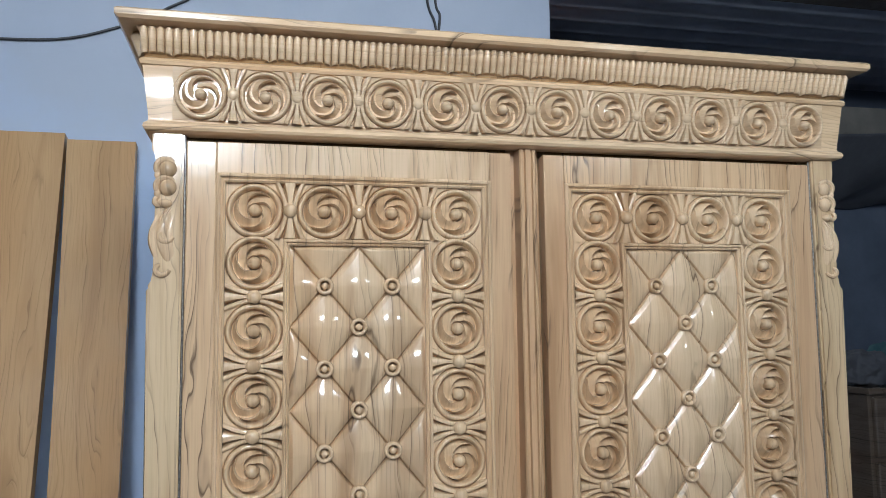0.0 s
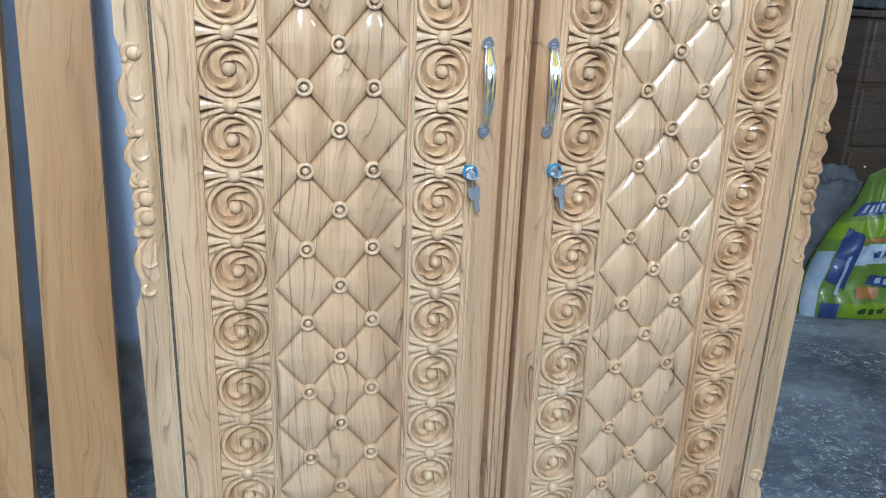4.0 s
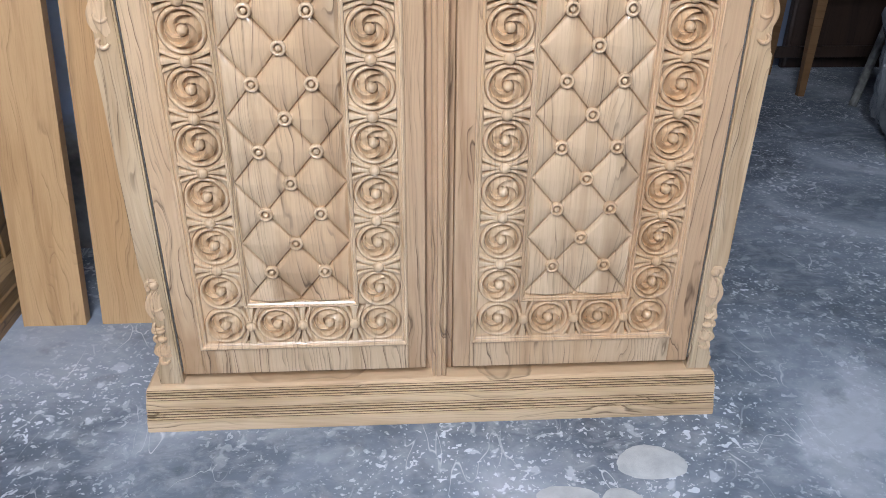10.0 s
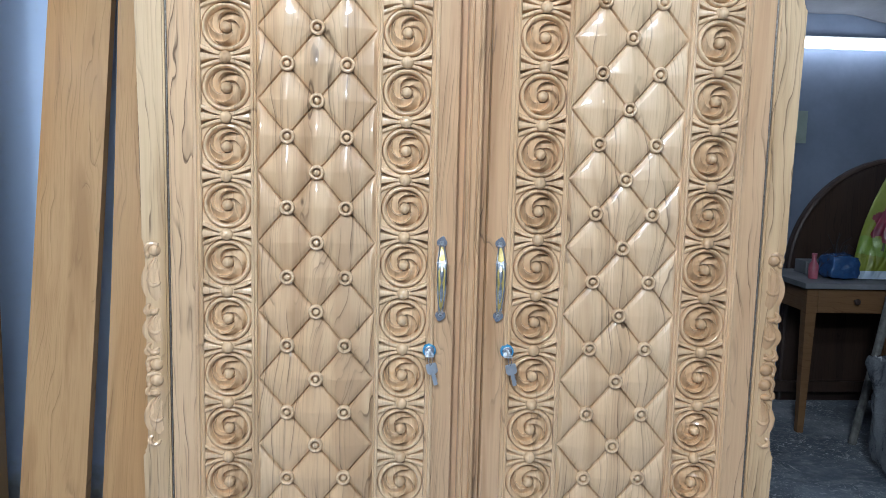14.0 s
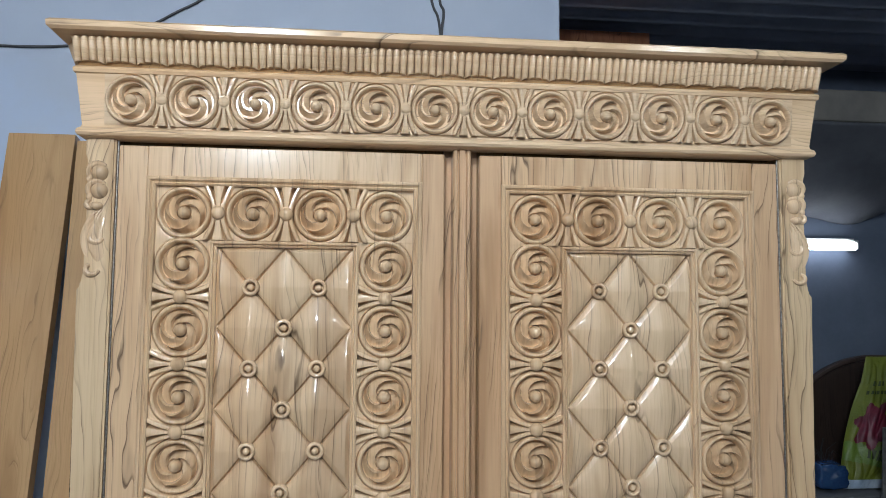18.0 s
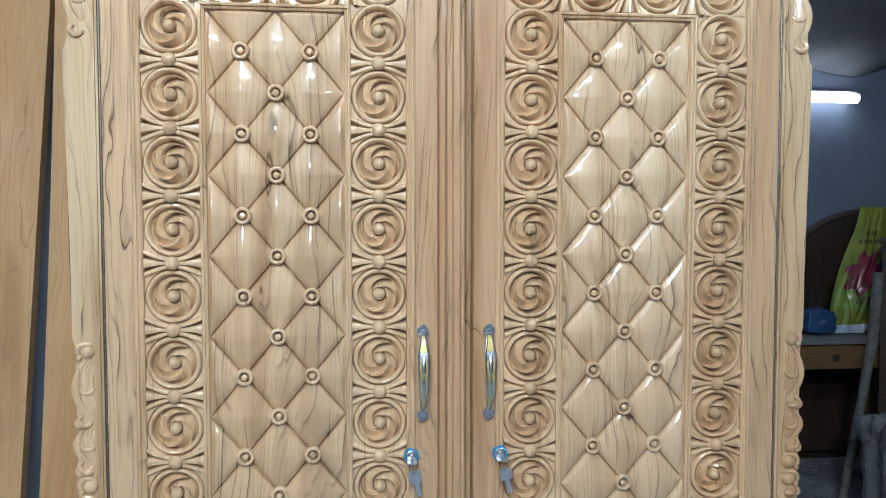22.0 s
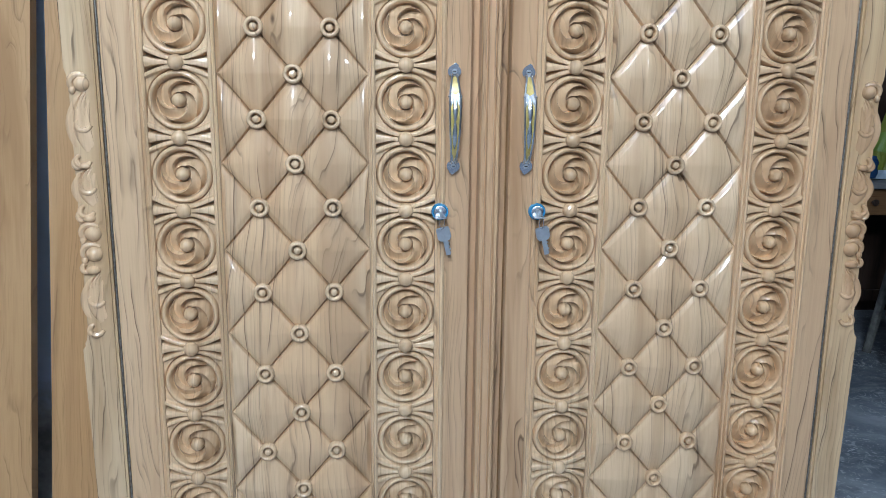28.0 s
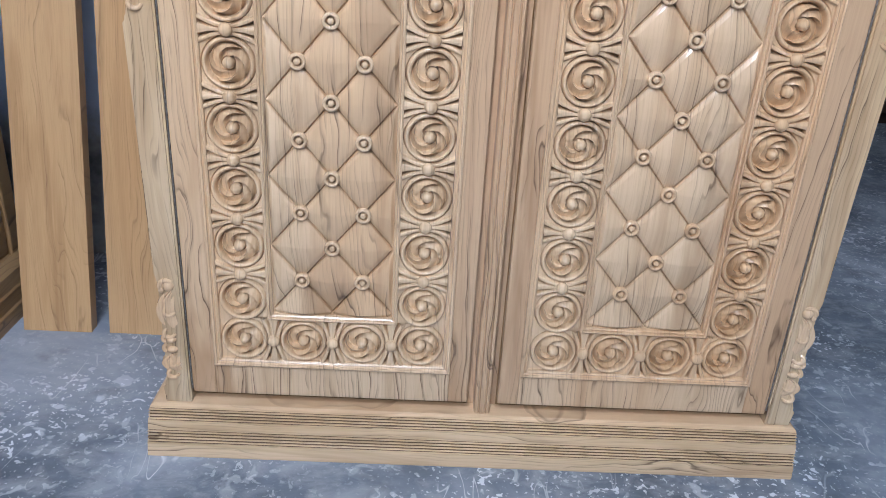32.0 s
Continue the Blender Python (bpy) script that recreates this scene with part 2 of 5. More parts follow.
def painted_wall():
    """Pale blue distemper, greyer from about two metres up, that has come away from the cement near the floor."""
    m, tree, b = shader("pale_blue_distemper", 0.75)
    v = placed(tree, (1, 1, 1))
    big = noise_node(tree, v, 2.2, 5, 0.6)
    paint = ramp(tree, big, [(0.3, (0.42, 0.54, 0.76)), (0.7, (0.48, 0.60, 0.82))])
    greyer = ramp(tree, big, [(0.3, (0.38, 0.43, 0.53)), (0.7, (0.43, 0.48, 0.575))])
    fine = noise_node(tree, v, 40, 5, 0.6)
    place = tree.nodes.new("ShaderNodeNewGeometry")
    height = tree.nodes.new("ShaderNodeSeparateXYZ")
    tree.links.new(place.outputs["Position"], height.inputs[0])
    paint_line = tree.nodes.new("ShaderNodeMath")
    paint_line.operation = "MULTIPLY_ADD"
    paint_line.inputs[1].default_value = 0.25
    tree.links.new(big, paint_line.inputs[0])
    third = product(tree, height.outputs["Z"], 1 / 3.0)
    tree.links.new(third, paint_line.inputs[2])
    paint = mixed(tree, ramp(tree, paint_line.outputs[0], [(0.76, (0.0,)), (0.88, (1.0,))]), paint, greyer)
    paint = mixed(tree, product(tree, ramp(tree, fine, [(0.55, (0.0,)), (0.75, (1.0,))]), 0.25), paint, (0.42, 0.47, 0.56))
    cement = ramp(tree, noise_node(tree, v, 9, 6, 0.65), [(0.35, (0.16, 0.17, 0.18)), (0.65, (0.38, 0.40, 0.42))])
    geo = tree.nodes.new("ShaderNodeNewGeometry")
    xyz = tree.nodes.new("ShaderNodeSeparateXYZ")
    tree.links.new(geo.outputs["Position"], xyz.inputs[0])
    edge = tree.nodes.new("ShaderNodeMath")
    edge.operation = "MULTIPLY_ADD"
    edge.inputs[1].default_value = 0.35
    tree.links.new(noise_node(tree, v, 5, 5, 0.65), edge.inputs[0])
    tree.links.new(xyz.outputs["Z"], edge.inputs[2])
    bare = ramp(tree, edge.outputs[0], [(0.52, (1.0,)), (0.60, (0.0,))])
    tree.links.new(mixed(tree, bare, paint, cement), b.inputs["Base Color"])
    bumped(tree, b, fine, 0.2, 0.002)
    return m


def glow(name, colour, strength):
    m = bpy.data.materials.new(name)
    m.use_nodes = True
    b = m.node_tree.nodes["Principled BSDF"]
    b.inputs["Base Color"].default_value = (0.9, 0.9, 0.9, 1)
    b.inputs["Emission Color"].default_value = (*colour, 1)
    b.inputs["Emission Strength"].default_value = strength
    return m


floor_mat, wall_mat = concrete_floor(), painted_wall()
grey_wall = mottled("grey_blue_plaster", (0.16, 0.195, 0.27), (0.11, 0.14, 0.20), 2.5, 0.8)
unseen_wall = mottled("bounce_plaster", (0.33, 0.33, 0.325), (0.26, 0.26, 0.255), 2.0, 0.8)
tin = mottled("dark_tin_sheet", (0.46, 0.50, 0.60), (0.33, 0.36, 0.45), 3.0, 0.5, 0.1)
steel = mottled("polished_chrome", (0.93, 0.95, 0.98), (0.86, 0.88, 0.92), 60, 0.22, 1.0, 0.02)
key_steel = mottled("nickel_key", (0.62, 0.65, 0.69), (0.48, 0.51, 0.55), 90, 0.28, 0.7, 0.05)
hinge_steel = mottled("brushed_hinge_steel", (0.42, 0.40, 0.37), (0.20, 0.18, 0.16), 150, 0.35, 0.8, 0.05)
gold = mottled("gold_glitter_enamel", (0.52, 0.40, 0.12), (0.38, 0.28, 0.08), 300, 0.35, 0.3, 0.3, 0.5, 0.0005)
blue_plastic = mottled("blue_film", (0.03, 0.30, 0.62), (0.08, 0.42, 0.75), 120, 0.2, 0.3, 0.05, 0.5)
black = mottled("slot_shade_black", (0.012, 0.010, 0.009), (0.02, 0.016, 0.013), 30, 0.8)
cable_mat = mottled("black_cable", (0.025, 0.025, 0.03), (0.04, 0.04, 0.045), 60, 0.5)
plaster_spot = mottled("dried_putty", (0.60, 0.61, 0.60), (0.45, 0.465, 0.47), 26, 0.75, bump=0.5)
cloth_mat = mottled("grey_tarpaulin", (0.125, 0.13, 0.15), (0.08, 0.085, 0.10), 3.0, 0.7, bump=0.4, distance=0.006)
beam_mat = mottled("limewashed_beam", (0.27, 0.25, 0.225), (0.18, 0.168, 0.155), 4, 0.8)
sack_mat = mottled("grey_polythene", (0.21, 0.225, 0.245), (0.12, 0.132, 0.148), 9, 0.2, bump=0.8, coat=0.4, distance=0.012)
chest_wood = wood("brown_polished_chest_wood", (0.15, 0.112, 0.085), (0.095, 0.07, 0.054), (0.02, 0.016, 0.012), along="x", coat=0.8, rough=0.4)
bag_lime = mottled("bright_lime_plastic", (0.30, 0.46, 0.025), (0.22, 0.38, 0.02), 9, 0.4, bump=0.4, coat=0.2, distance=0.006)
teal = mottled("teal_cloth", (0.06, 0.16, 0.18), (0.04, 0.11, 0.13), 9, 0.8)
bag_green = mottled("lime_green_woven_plastic", (0.22, 0.34, 0.05), (0.14, 0.25, 0.04), 9, 0.4, bump=0.4, coat=0.2, distance=0.006)
bag_blue = mottled("navy_print", (0.03, 0.055, 0.20), (0.05, 0.09, 0.28), 12, 0.4, coat=0.2)
bag_white = mottled("pale_blue_print", (0.40, 0.52, 0.66), (0.55, 0.63, 0.72), 12, 0.4, coat=0.2)
bag_orange = mottled("orange_print", (0.55, 0.24, 0.06), (0.42, 0.17, 0.05), 12, 0.4, coat=0.2)
bag_yellow = mottled("yellow_print", (0.24, 0.28, 0.03), (0.17, 0.21, 0.025), 7, 0.45, bump=0.4, coat=0.2, distance=0.006)
bag_red = mottled("maroon_flower_print", (0.22, 0.02, 0.045), (0.12, 0.012, 0.03), 25, 0.45, coat=0.2)
ink = mottled("dark_green_ink", (0.05, 0.07, 0.015), (0.035, 0.05, 0.012), 20, 0.5)
grey_top = mottled("dusty_grey_laminate", (0.19, 0.195, 0.21), (0.13, 0.137, 0.15), 6, 0.6)
blue_jug = mottled("glossy_blue_plastic", (0.025, 0.09, 0.24), (0.02, 0.06, 0.17), 8, 0.2, coat=0.5)
pink_plastic = mottled("pink_plastic", (0.45, 0.12, 0.16), (0.35, 0.08, 0.12), 20, 0.3)
paper = mottled("faded_green_paper", (0.22, 0.27, 0.24), (0.17, 0.21, 0.19), 12, 0.8)
bark = mottled("whitewashed_stick", (0.20, 0.20, 0.19), (0.09, 0.09, 0.085), 30, 0.8)
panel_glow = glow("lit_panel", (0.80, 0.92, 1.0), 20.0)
added_tube_glow = glow("added_roof_tube", (0.80, 0.92, 1.0), ADDED_TUBE_GLOW)
far_glow = glow("lit_far_tube", (0.80, 0.90, 1.0), FAR_TUBE_GLOW)
batten_mat = mottled("white_batten", (0.7, 0.7, 0.7), (0.6, 0.6, 0.6), 10, 0.4)

# ---- mesh helpers ----
WORLD = {}


def world_of(ob):
    return WORLD.get(ob, Matrix())


def thing(name, at, label, category, group="", kind=""):
    ob = new(name)
    ob.location = at
    WORLD[ob] = Matrix.Translation(at)
    return tagged(ob, label, category, group, kind)


def set_parent(ob, parent):
    if parent is not None:
        ob.parent = parent
        ob.matrix_parent_inverse = world_of(parent).inverted()


def finish(me, material, sharp=35):
    me.materials.append(material)
    me.polygons.foreach_set("use_smooth", [True] * len(me.polygons))
    if sharp:
        me.set_sharp_from_angle(angle=radians(sharp))
    return me


def part(name, bm, material, parent=None, label="", sharp=35):
    me = bpy.data.meshes.new(name)
    bmesh.ops.recalc_face_normals(bm, faces=bm.faces)
    areas = sorted(f.calc_area() for f in bm.faces)
    broad = [f.calc_area() > 30 * areas[len(areas) // 2] for f in bm.faces]
    bm.to_mesh(me)
    bm.free()
    finish(me, material, sharp)
    for f, is_broad in zip(me.polygons, broad):
        if is_broad:
            f.use_smooth = False
    return piece(name, me, parent, label=label)


def piece(name, me, parent=None, m=None, label=""):
    """One more object on a mesh, at the world pose m."""
    ob = new(name, me)
    set_parent(ob, parent)
    m = m or Matrix()
    ob.matrix_basis = m
    WORLD[ob] = m
    if label:
        tagged(ob, label)
    return ob


def raw(name, verts, faces, material, sharp=0):
    me = bpy.data.meshes.new(name)
    me.from_pydata(verts, [], faces)
    me.update()
    return finish(me, material, sharp)


def add_slab(bm, a, b, bevel=0.0, segments=2):
    made = bmesh.ops.create_cube(bm, size=1)["verts"]
    for v in made:
        v.co = Vector([a[i] + (v.co[i] + 0.5) * (b[i] - a[i]) for i in range(3)])
    if bevel:
        edges = {e for v in made for e in v.link_edges}
        bmesh.ops.bevel(bm, geom=list(edges), offset=bevel, segments=segments, affect="EDGES", profile=0.5)
    return bm


def slab(a, b, bevel=0.002, segments=2):
    return add_slab(bmesh.new(), a, b, bevel, segments)


def add_ball(bm, at, size, u=16, v=10):
    made = bmesh.ops.create_uvsphere(bm, u_segments=u, v_segments=v, radius=1.0)["verts"]
    for w in made:
        w.co = Vector(at) + Vector((w.co.x * size[0], w.co.y * size[1], w.co.z * size[2]))
    return bm


def add_tube(bm, points, radii, sides=10, flat=1.0, caps=True):
    """A tube along points with a radius at each; flat squeezes it along y."""
    rings = []
    for i, p in enumerate(points):
        a, b = Vector(points[max(i - 1, 0)]), Vector(points[min(i + 1, len(points) - 1)])
        d = (b - a).normalized()
        side = d.cross(Vector((0, 1, 0)))
        if side.length < 1e-3:
            side = d.cross(Vector((1, 0, 0)))
        side.normalize()
        over = side.cross(d).normalized()
        ring = []
        for k in range(sides):
            w = 2 * math.pi * k / sides
            o = side * math.cos(w) * radii[i] + over * math.sin(w) * radii[i] * flat
            ring.append(bm.verts.new(Vector(p) + o))
        rings.append(ring)
    for r, s in zip(rings, rings[1:]):
        for k in range(sides):
            bm.faces.new((r[k], r[(k + 1) % sides], s[(k + 1) % sides], s[k]))
    if caps:
        bm.faces.new(rings[0][::-1])
        bm.faces.new(rings[-1])
    return bm


def extruded(outline, axis, lo, hi):
    """A prism from an outline of (a, b): for axis 'x' these are y, z; for 'y' x, z; for 'z' x, y."""
    bm = bmesh.new()

    def at(p, w):
        return {"x": (w, p[0], p[1]), "y": (p[0], w, p[1]), "z": (p[0], p[1], w)}[axis]

    ends = [[bm.verts.new(at(p, w)) for p in outline] for w in (lo, hi)]
    n = len(outline)
    for k in range(n):
        bm.faces.new((ends[0][k], ends[0][(k + 1) % n], ends[1][(k + 1) % n], ends[1][k]))
    bm.faces.new(ends[0][::-1])
    bm.faces.new(ends[1])
    return bm


def lathe(profile, steps=24):
    """Profile of (radius, z) turned about z."""
    bm = bmesh.new()
    rings = [[bm.verts.new((r * math.cos(2 * math.pi * k / steps), r * math.sin(2 * math.pi * k / steps), z)) for k in range(steps)] for r, z in profile]
    for a, b in zip(rings, rings[1:]):
        for k in range(steps):
            bm.faces.new((a[k], a[(k + 1) % steps], b[(k + 1) % steps], b[k]))
    bm.faces.new(rings[0][::-1])
    bm.faces.new(rings[-1])
    return bm


def picture_frame(x0, x1, z0, z1, profile):
    """A mitred moulding round a rectangle that faces -y; profile: (inset, y) from the outside in."""
    bm = bmesh.new()
    loops = []
    for d, y in profile:
        loops.append([bm.verts.new(c) for c in ((x0 + d, y, z0 + d), (x1 - d, y, z0 + d), (x1 - d, y, z1 - d), (x0 + d, y, z1 - d))])
    for a, b in zip(loops, loops[1:]):
        for k in range(4):
            bm.faces.new((a[k], a[(k + 1) % 4], b[(k + 1) % 4], b[k]))
    return bm


# ---- the place ----
def structure(name, bm, material, sharp=35):
    return tagged(part(name, bm, material, None, "", sharp), kind="structure")


WALL_Y, WALL_END, FAR_Y, CEIL = 0.85, 0.385, 2.92, 3.05
structure("floor", slab((-3.2, -3.4, -0.12), (5.2, 3.2, 0.008), 0), floor_mat)
structure("wall_back", slab((-3.2, WALL_Y, 0), (WALL_END, WALL_Y + 0.14, CEIL), 0.004), wall_mat)
structure("wall_return", slab((WALL_END - 0.14, WALL_Y + 0.14, 0), (WALL_END, FAR_Y, CEIL), 0), grey_wall)
structure("wall_far", slab((WALL_END - 0.14, FAR_Y, 0), (5.2, FAR_Y + 0.14, CEIL), 0), grey_wall)
structure("wall_right", slab((5.06, -3.4, 0), (5.2, FAR_Y, CEIL), 0), grey_wall)
# Unseen left and front walls, added to bounce light; the gap admits sky light.
structure("unseen_wall_left", slab((-3.2, -3.4, 0), (-3.06, WALL_Y, CEIL), 0), unseen_wall)
for n, (a, b) in enumerate((((-3.06, -3.4, 0), (-1.6, -3.26, CEIL)), ((2.4, -3.4, 0), (5.06, -3.26, CEIL)), ((-1.6, -3.4, 2.45), (2.4, -3.26, CEIL)))):
    structure("unseen_wall_front_%d" % (n + 1), slab(a, b, 0), unseen_wall)


def corrugated_ceiling():
    xs = np.linspace(-3.2, 5.2, 12)
    ys = np.arange(-3.4, 3.21, 0.025)
    gx, gy = np.meshgrid(xs, ys)
    gz = CEIL + 0.02 + 0.018 * np.sin(gy * 2 * math.pi / 0.15)
    verts = np.stack([gx, gy, gz], -1).reshape(-1, 3)
    nx = len(xs)
    i = (np.arange(len(ys) - 1)[:, None] * nx + np.arange(nx - 1)[None]).ravel()
    me = raw("ceiling", verts.tolist(), np.stack([i, i + nx, i + nx + 1, i + 1], -1).tolist(), tin)
    tagged(piece("ceiling", me), kind="structure")


corrugated_ceiling()


def putty_spot(at, rx, ry, seed):
    rng = random.Random(seed)
    bm = bmesh.new()
    n, rings = 40, (1.0, 0.86, 0.5)
    wob = [1 + 0.06 * math.sin(3 * k * 0.157 + seed) + rng.uniform(-0.03, 0.03) for k in range(n)]
    loops = [[bm.verts.new((at[0] + rx * s * wob[k] * math.cos(2 * math.pi * k / n), at[1] + ry * s * wob[k] * math.sin(2 * math.pi * k / n), z)) for k in range(n)] for s, z in zip(rings, (0.0085, 0.0105, 0.011))]
    for a, b in zip(loops, loops[1:]):
        for k in range(n):
            bm.faces.new((a[k], a[(k + 1) % n], b[(k + 1) % n], b[k]))
    bm.faces.new(loops[-1])
    ob = part("putty_patch", bm, plaster_spot)
    tagged(ob, "dried pale putty patch stuck on the concrete floor", "putty patch", kind="stuff")


putty_spot((0.431, -0.168), 0.073, 0.050, 3)
putty_spot((0.238, -0.262), 0.062, 0.040, 7)
putty_spot((0.345, -0.272), 0.045, 0.036, 9)

# ---- the carved wardrobe ----
PITCH, ROW_PITCH, R_RING = 0.10337, 0.10567, 0.041
Z_TOP, Z_BOTTOM = 1.766, 0.2606          # rosette rows along the top and foot of each door
Z_FIRST, Z_LAST = 1.6857, 0.3419         # first and last rosette of the upright borders
DOOR_LOW, DOOR_HIGH, FIELD = 0.142, 1.870, 0.009
HALF = 0.0428                            # half the width of a carved border


def smooth(a, b, x):
    t = np.clip((x - a) / (b - a), 0, 1)
    return t * t * (3 - 2 * t)


def rosette(name, material, reach_down, reach_up, fan_down=True, fan_up=True, pitch=PITCH, turned=False, ring=R_RING):
    """A carved pinwheel in a ring, with gouged leaf fans towards its neighbours. turned: the border runs along x."""
    k = ring / R_RING
    # four sickle blades round a ball, in a ring: columns follow the blades' sweep
    sweep = [0.86 * j / 9 for j in range(10)] + [0.905, 0.945, 0.975, 0.995]
    levels = [0.0, 0.0022, 0.0046, 0.0066, 0.0083, 0.0094, 0.0098, 0.0104, 0.0116, 0.0135, 0.016, 0.0185, 0.021, 0.0235, 0.0255, 0.0275, 0.0293, 0.0308, 0.0318, 0.0324, 0.0328, 0.0333, 0.0341, 0.0352, 0.0364, 0.0376, 0.0389, 0.0402, 0.0412, 0.0419, 0.0423]
    r = np.array(levels)[:, None]
    turn = np.array([q + c for q in range(4) for c in sweep])[None]
    th = -(turn + 1.6 * (np.clip(r, 0.006, 0.032) / 0.030) ** 1.4 - 0.12) * math.pi / 2
    c = turn % 1.0
    blade = -0.0014 + 0.0114 * np.where(c < 0.86, (c / 0.86) ** 1.6, np.clip(np.cos((c - 0.86) / 0.14 * math.pi / 2), 0, 1) ** 0.8)
    blade = blade * (1 - smooth(0.0285, 0.0320, r) * 0.95) * (0.5 + 0.5 * smooth(0.010, 0.024, r)) - 0.0030 * smooth(0.0285, 0.0320, r)
    band = np.clip(1 - np.abs((r - 0.0376) / 0.0049) ** 2.4, 0, 1) ** 0.62 * 0.0112 - 0.0030
    ball = np.sqrt(np.clip(1 - (r / 0.0098) ** 2, 0, 1)) * 0.0092 + 0.0032
    h = np.where(r < 0.0097, ball, np.where(r < 0.0110, -0.0026, np.where(r < 0.0326, blade, band)))
    h = np.where(r > 0.0420, -0.004, h) * 1.25
    wheel = np.stack([k * r * np.cos(th), -h + 0 * th, k * r * np.sin(th)], -1).reshape(-1, 3)
    n, m = len(levels), th.shape[1]
    faces = [(i * m + j, i * m + (j + 1) % m, (i + 1) * m + (j + 1) % m, (i + 1) * m + j) for i in range(n - 1) for j in range(m)]
    # the ground outside the ring, with its leaf fans
    us = np.linspace(-HALF * k, HALF * k, 106)
    vs = np.linspace(-reach_down, reach_up, 128)
    u, v = np.meshgrid(us, vs)
    d = np.hypot(u, v) / k - 0.0418
    lateral = np.abs(u) / k
    span = np.clip((lateral - 0.010) / 0.032, 0, 1)
    off = (pitch / 2 - np.abs(v)) / k
    width = 0.0006 + 0.0036 * span ** 1.2
    gouge = np.clip(1 - np.abs(off - (0.0030 + 0.0078 * span ** 1.5)) / width, 0, 1)
    fan = 0.0084 - (0.0030 + 0.0100 * span) * smooth(0.0, 0.95, gouge) * smooth(0.009, 0.013, lateral)
    fan = fan - 0.0010 * np.clip(off / 0.0045, 0, 1) ** 2 * span
    fan = fan - (np.maximum(fan - 0.0030, 0)) * smooth(0.0, 0.0034, off - (0.0080 + 0.0115 * span ** 1.3))
    toward = np.where(v > 0, float(fan_up), float(fan_down))
    g = np.where(toward > 0.5, fan, 0.0012) * smooth(-0.001, 0.0018, d) * 1.3 - 0.0045 * (1 - smooth(-0.001, 0.0014, d))
    ground = np.stack([u, -g, v] if not turned else [v, -g, u], -1).reshape(-1, 3)
    base, nu = len(wheel), len(us)
    keep = d > -0.0022
    for i in range(len(vs) - 1):
        for j in range(nu - 1):
            if keep[i, j] or keep[i + 1, j + 1] or keep[i + 1, j] or keep[i, j + 1]:
                q = base + i * nu + j
                faces.append((q, q + 1, q + nu + 1, q + nu) if not turned else (q, q + nu, q + nu + 1, q + 1))
    used = sorted({q for f in faces for q in f})
    slot = {q: i for i, q in enumerate(used)}
    verts = np.concatenate([wheel, ground])[used]
    return raw(name, verts.tolist(), [[slot[q] for q in f] for f in faces], material, 55)


edge = 0.0428
ROSETTES = {
    "mid": rosette("rosette", wood_carved, PITCH / 2, PITCH / 2),
    "first": rosette("rosette", wood_carved, PITCH / 2, 0.0385, fan_up=False),
    "last": rosette("rosette", wood_carved, 0.0385, PITCH / 2, fan_down=False),
    "row": rosette("rosette", wood_carved, ROW_PITCH / 2, ROW_PITCH / 2, turned=True),
    "row_left": rosette("rosette", wood_carved, edge, ROW_PITCH / 2, fan_down=False, turned=True),
    "row_right": rosette("rosette", wood_carved, ROW_PITCH / 2, edge, fan_up=False, turned=True),
}


def ball_mesh(name, size, material, u=16, v=10):
    bm = add_ball(bmesh.new(), (0, 0, 0), size, u, v)
    me = bpy.data.meshes.new(name)
    bm.to_mesh(me)
    bm.free()
    return finish(me, material)


BEAD = ball_mesh("bead", (0.0110, 0.0095, 0.0110), wood_carved)


def stud_mesh(name, r, material):
    """A turned button: a ring with a small dome in its middle, facing -y."""
    profile = [(r, -0.004), (r, 0.0030), (r * 0.95, 0.0052), (r * 0.82, 0.0068), (r * 0.68, 0.0066), (r * 0.58, 0.0048), (r * 0.55, -0.0040), (r * 0.40, -0.0040), (r * 0.375, 0.0040), (r * 0.28, 0.0060), (r * 0.12, 0.0068), (r * 0.02, 0.0069)]
    bm = lathe(profile, 22)
    for v in bm.verts:
        v.co = Vector((v.co.x, -v.co.z, v.co.y))
    bmesh.ops.recalc_face_normals(bm, faces=bm.faces)
    me = bpy.data.meshes.new(name)
    bm.to_mesh(me)
    bm.free()
    return finish(me, material, 60)


STUD = stud_mesh("button", 0.0138, wood_up)


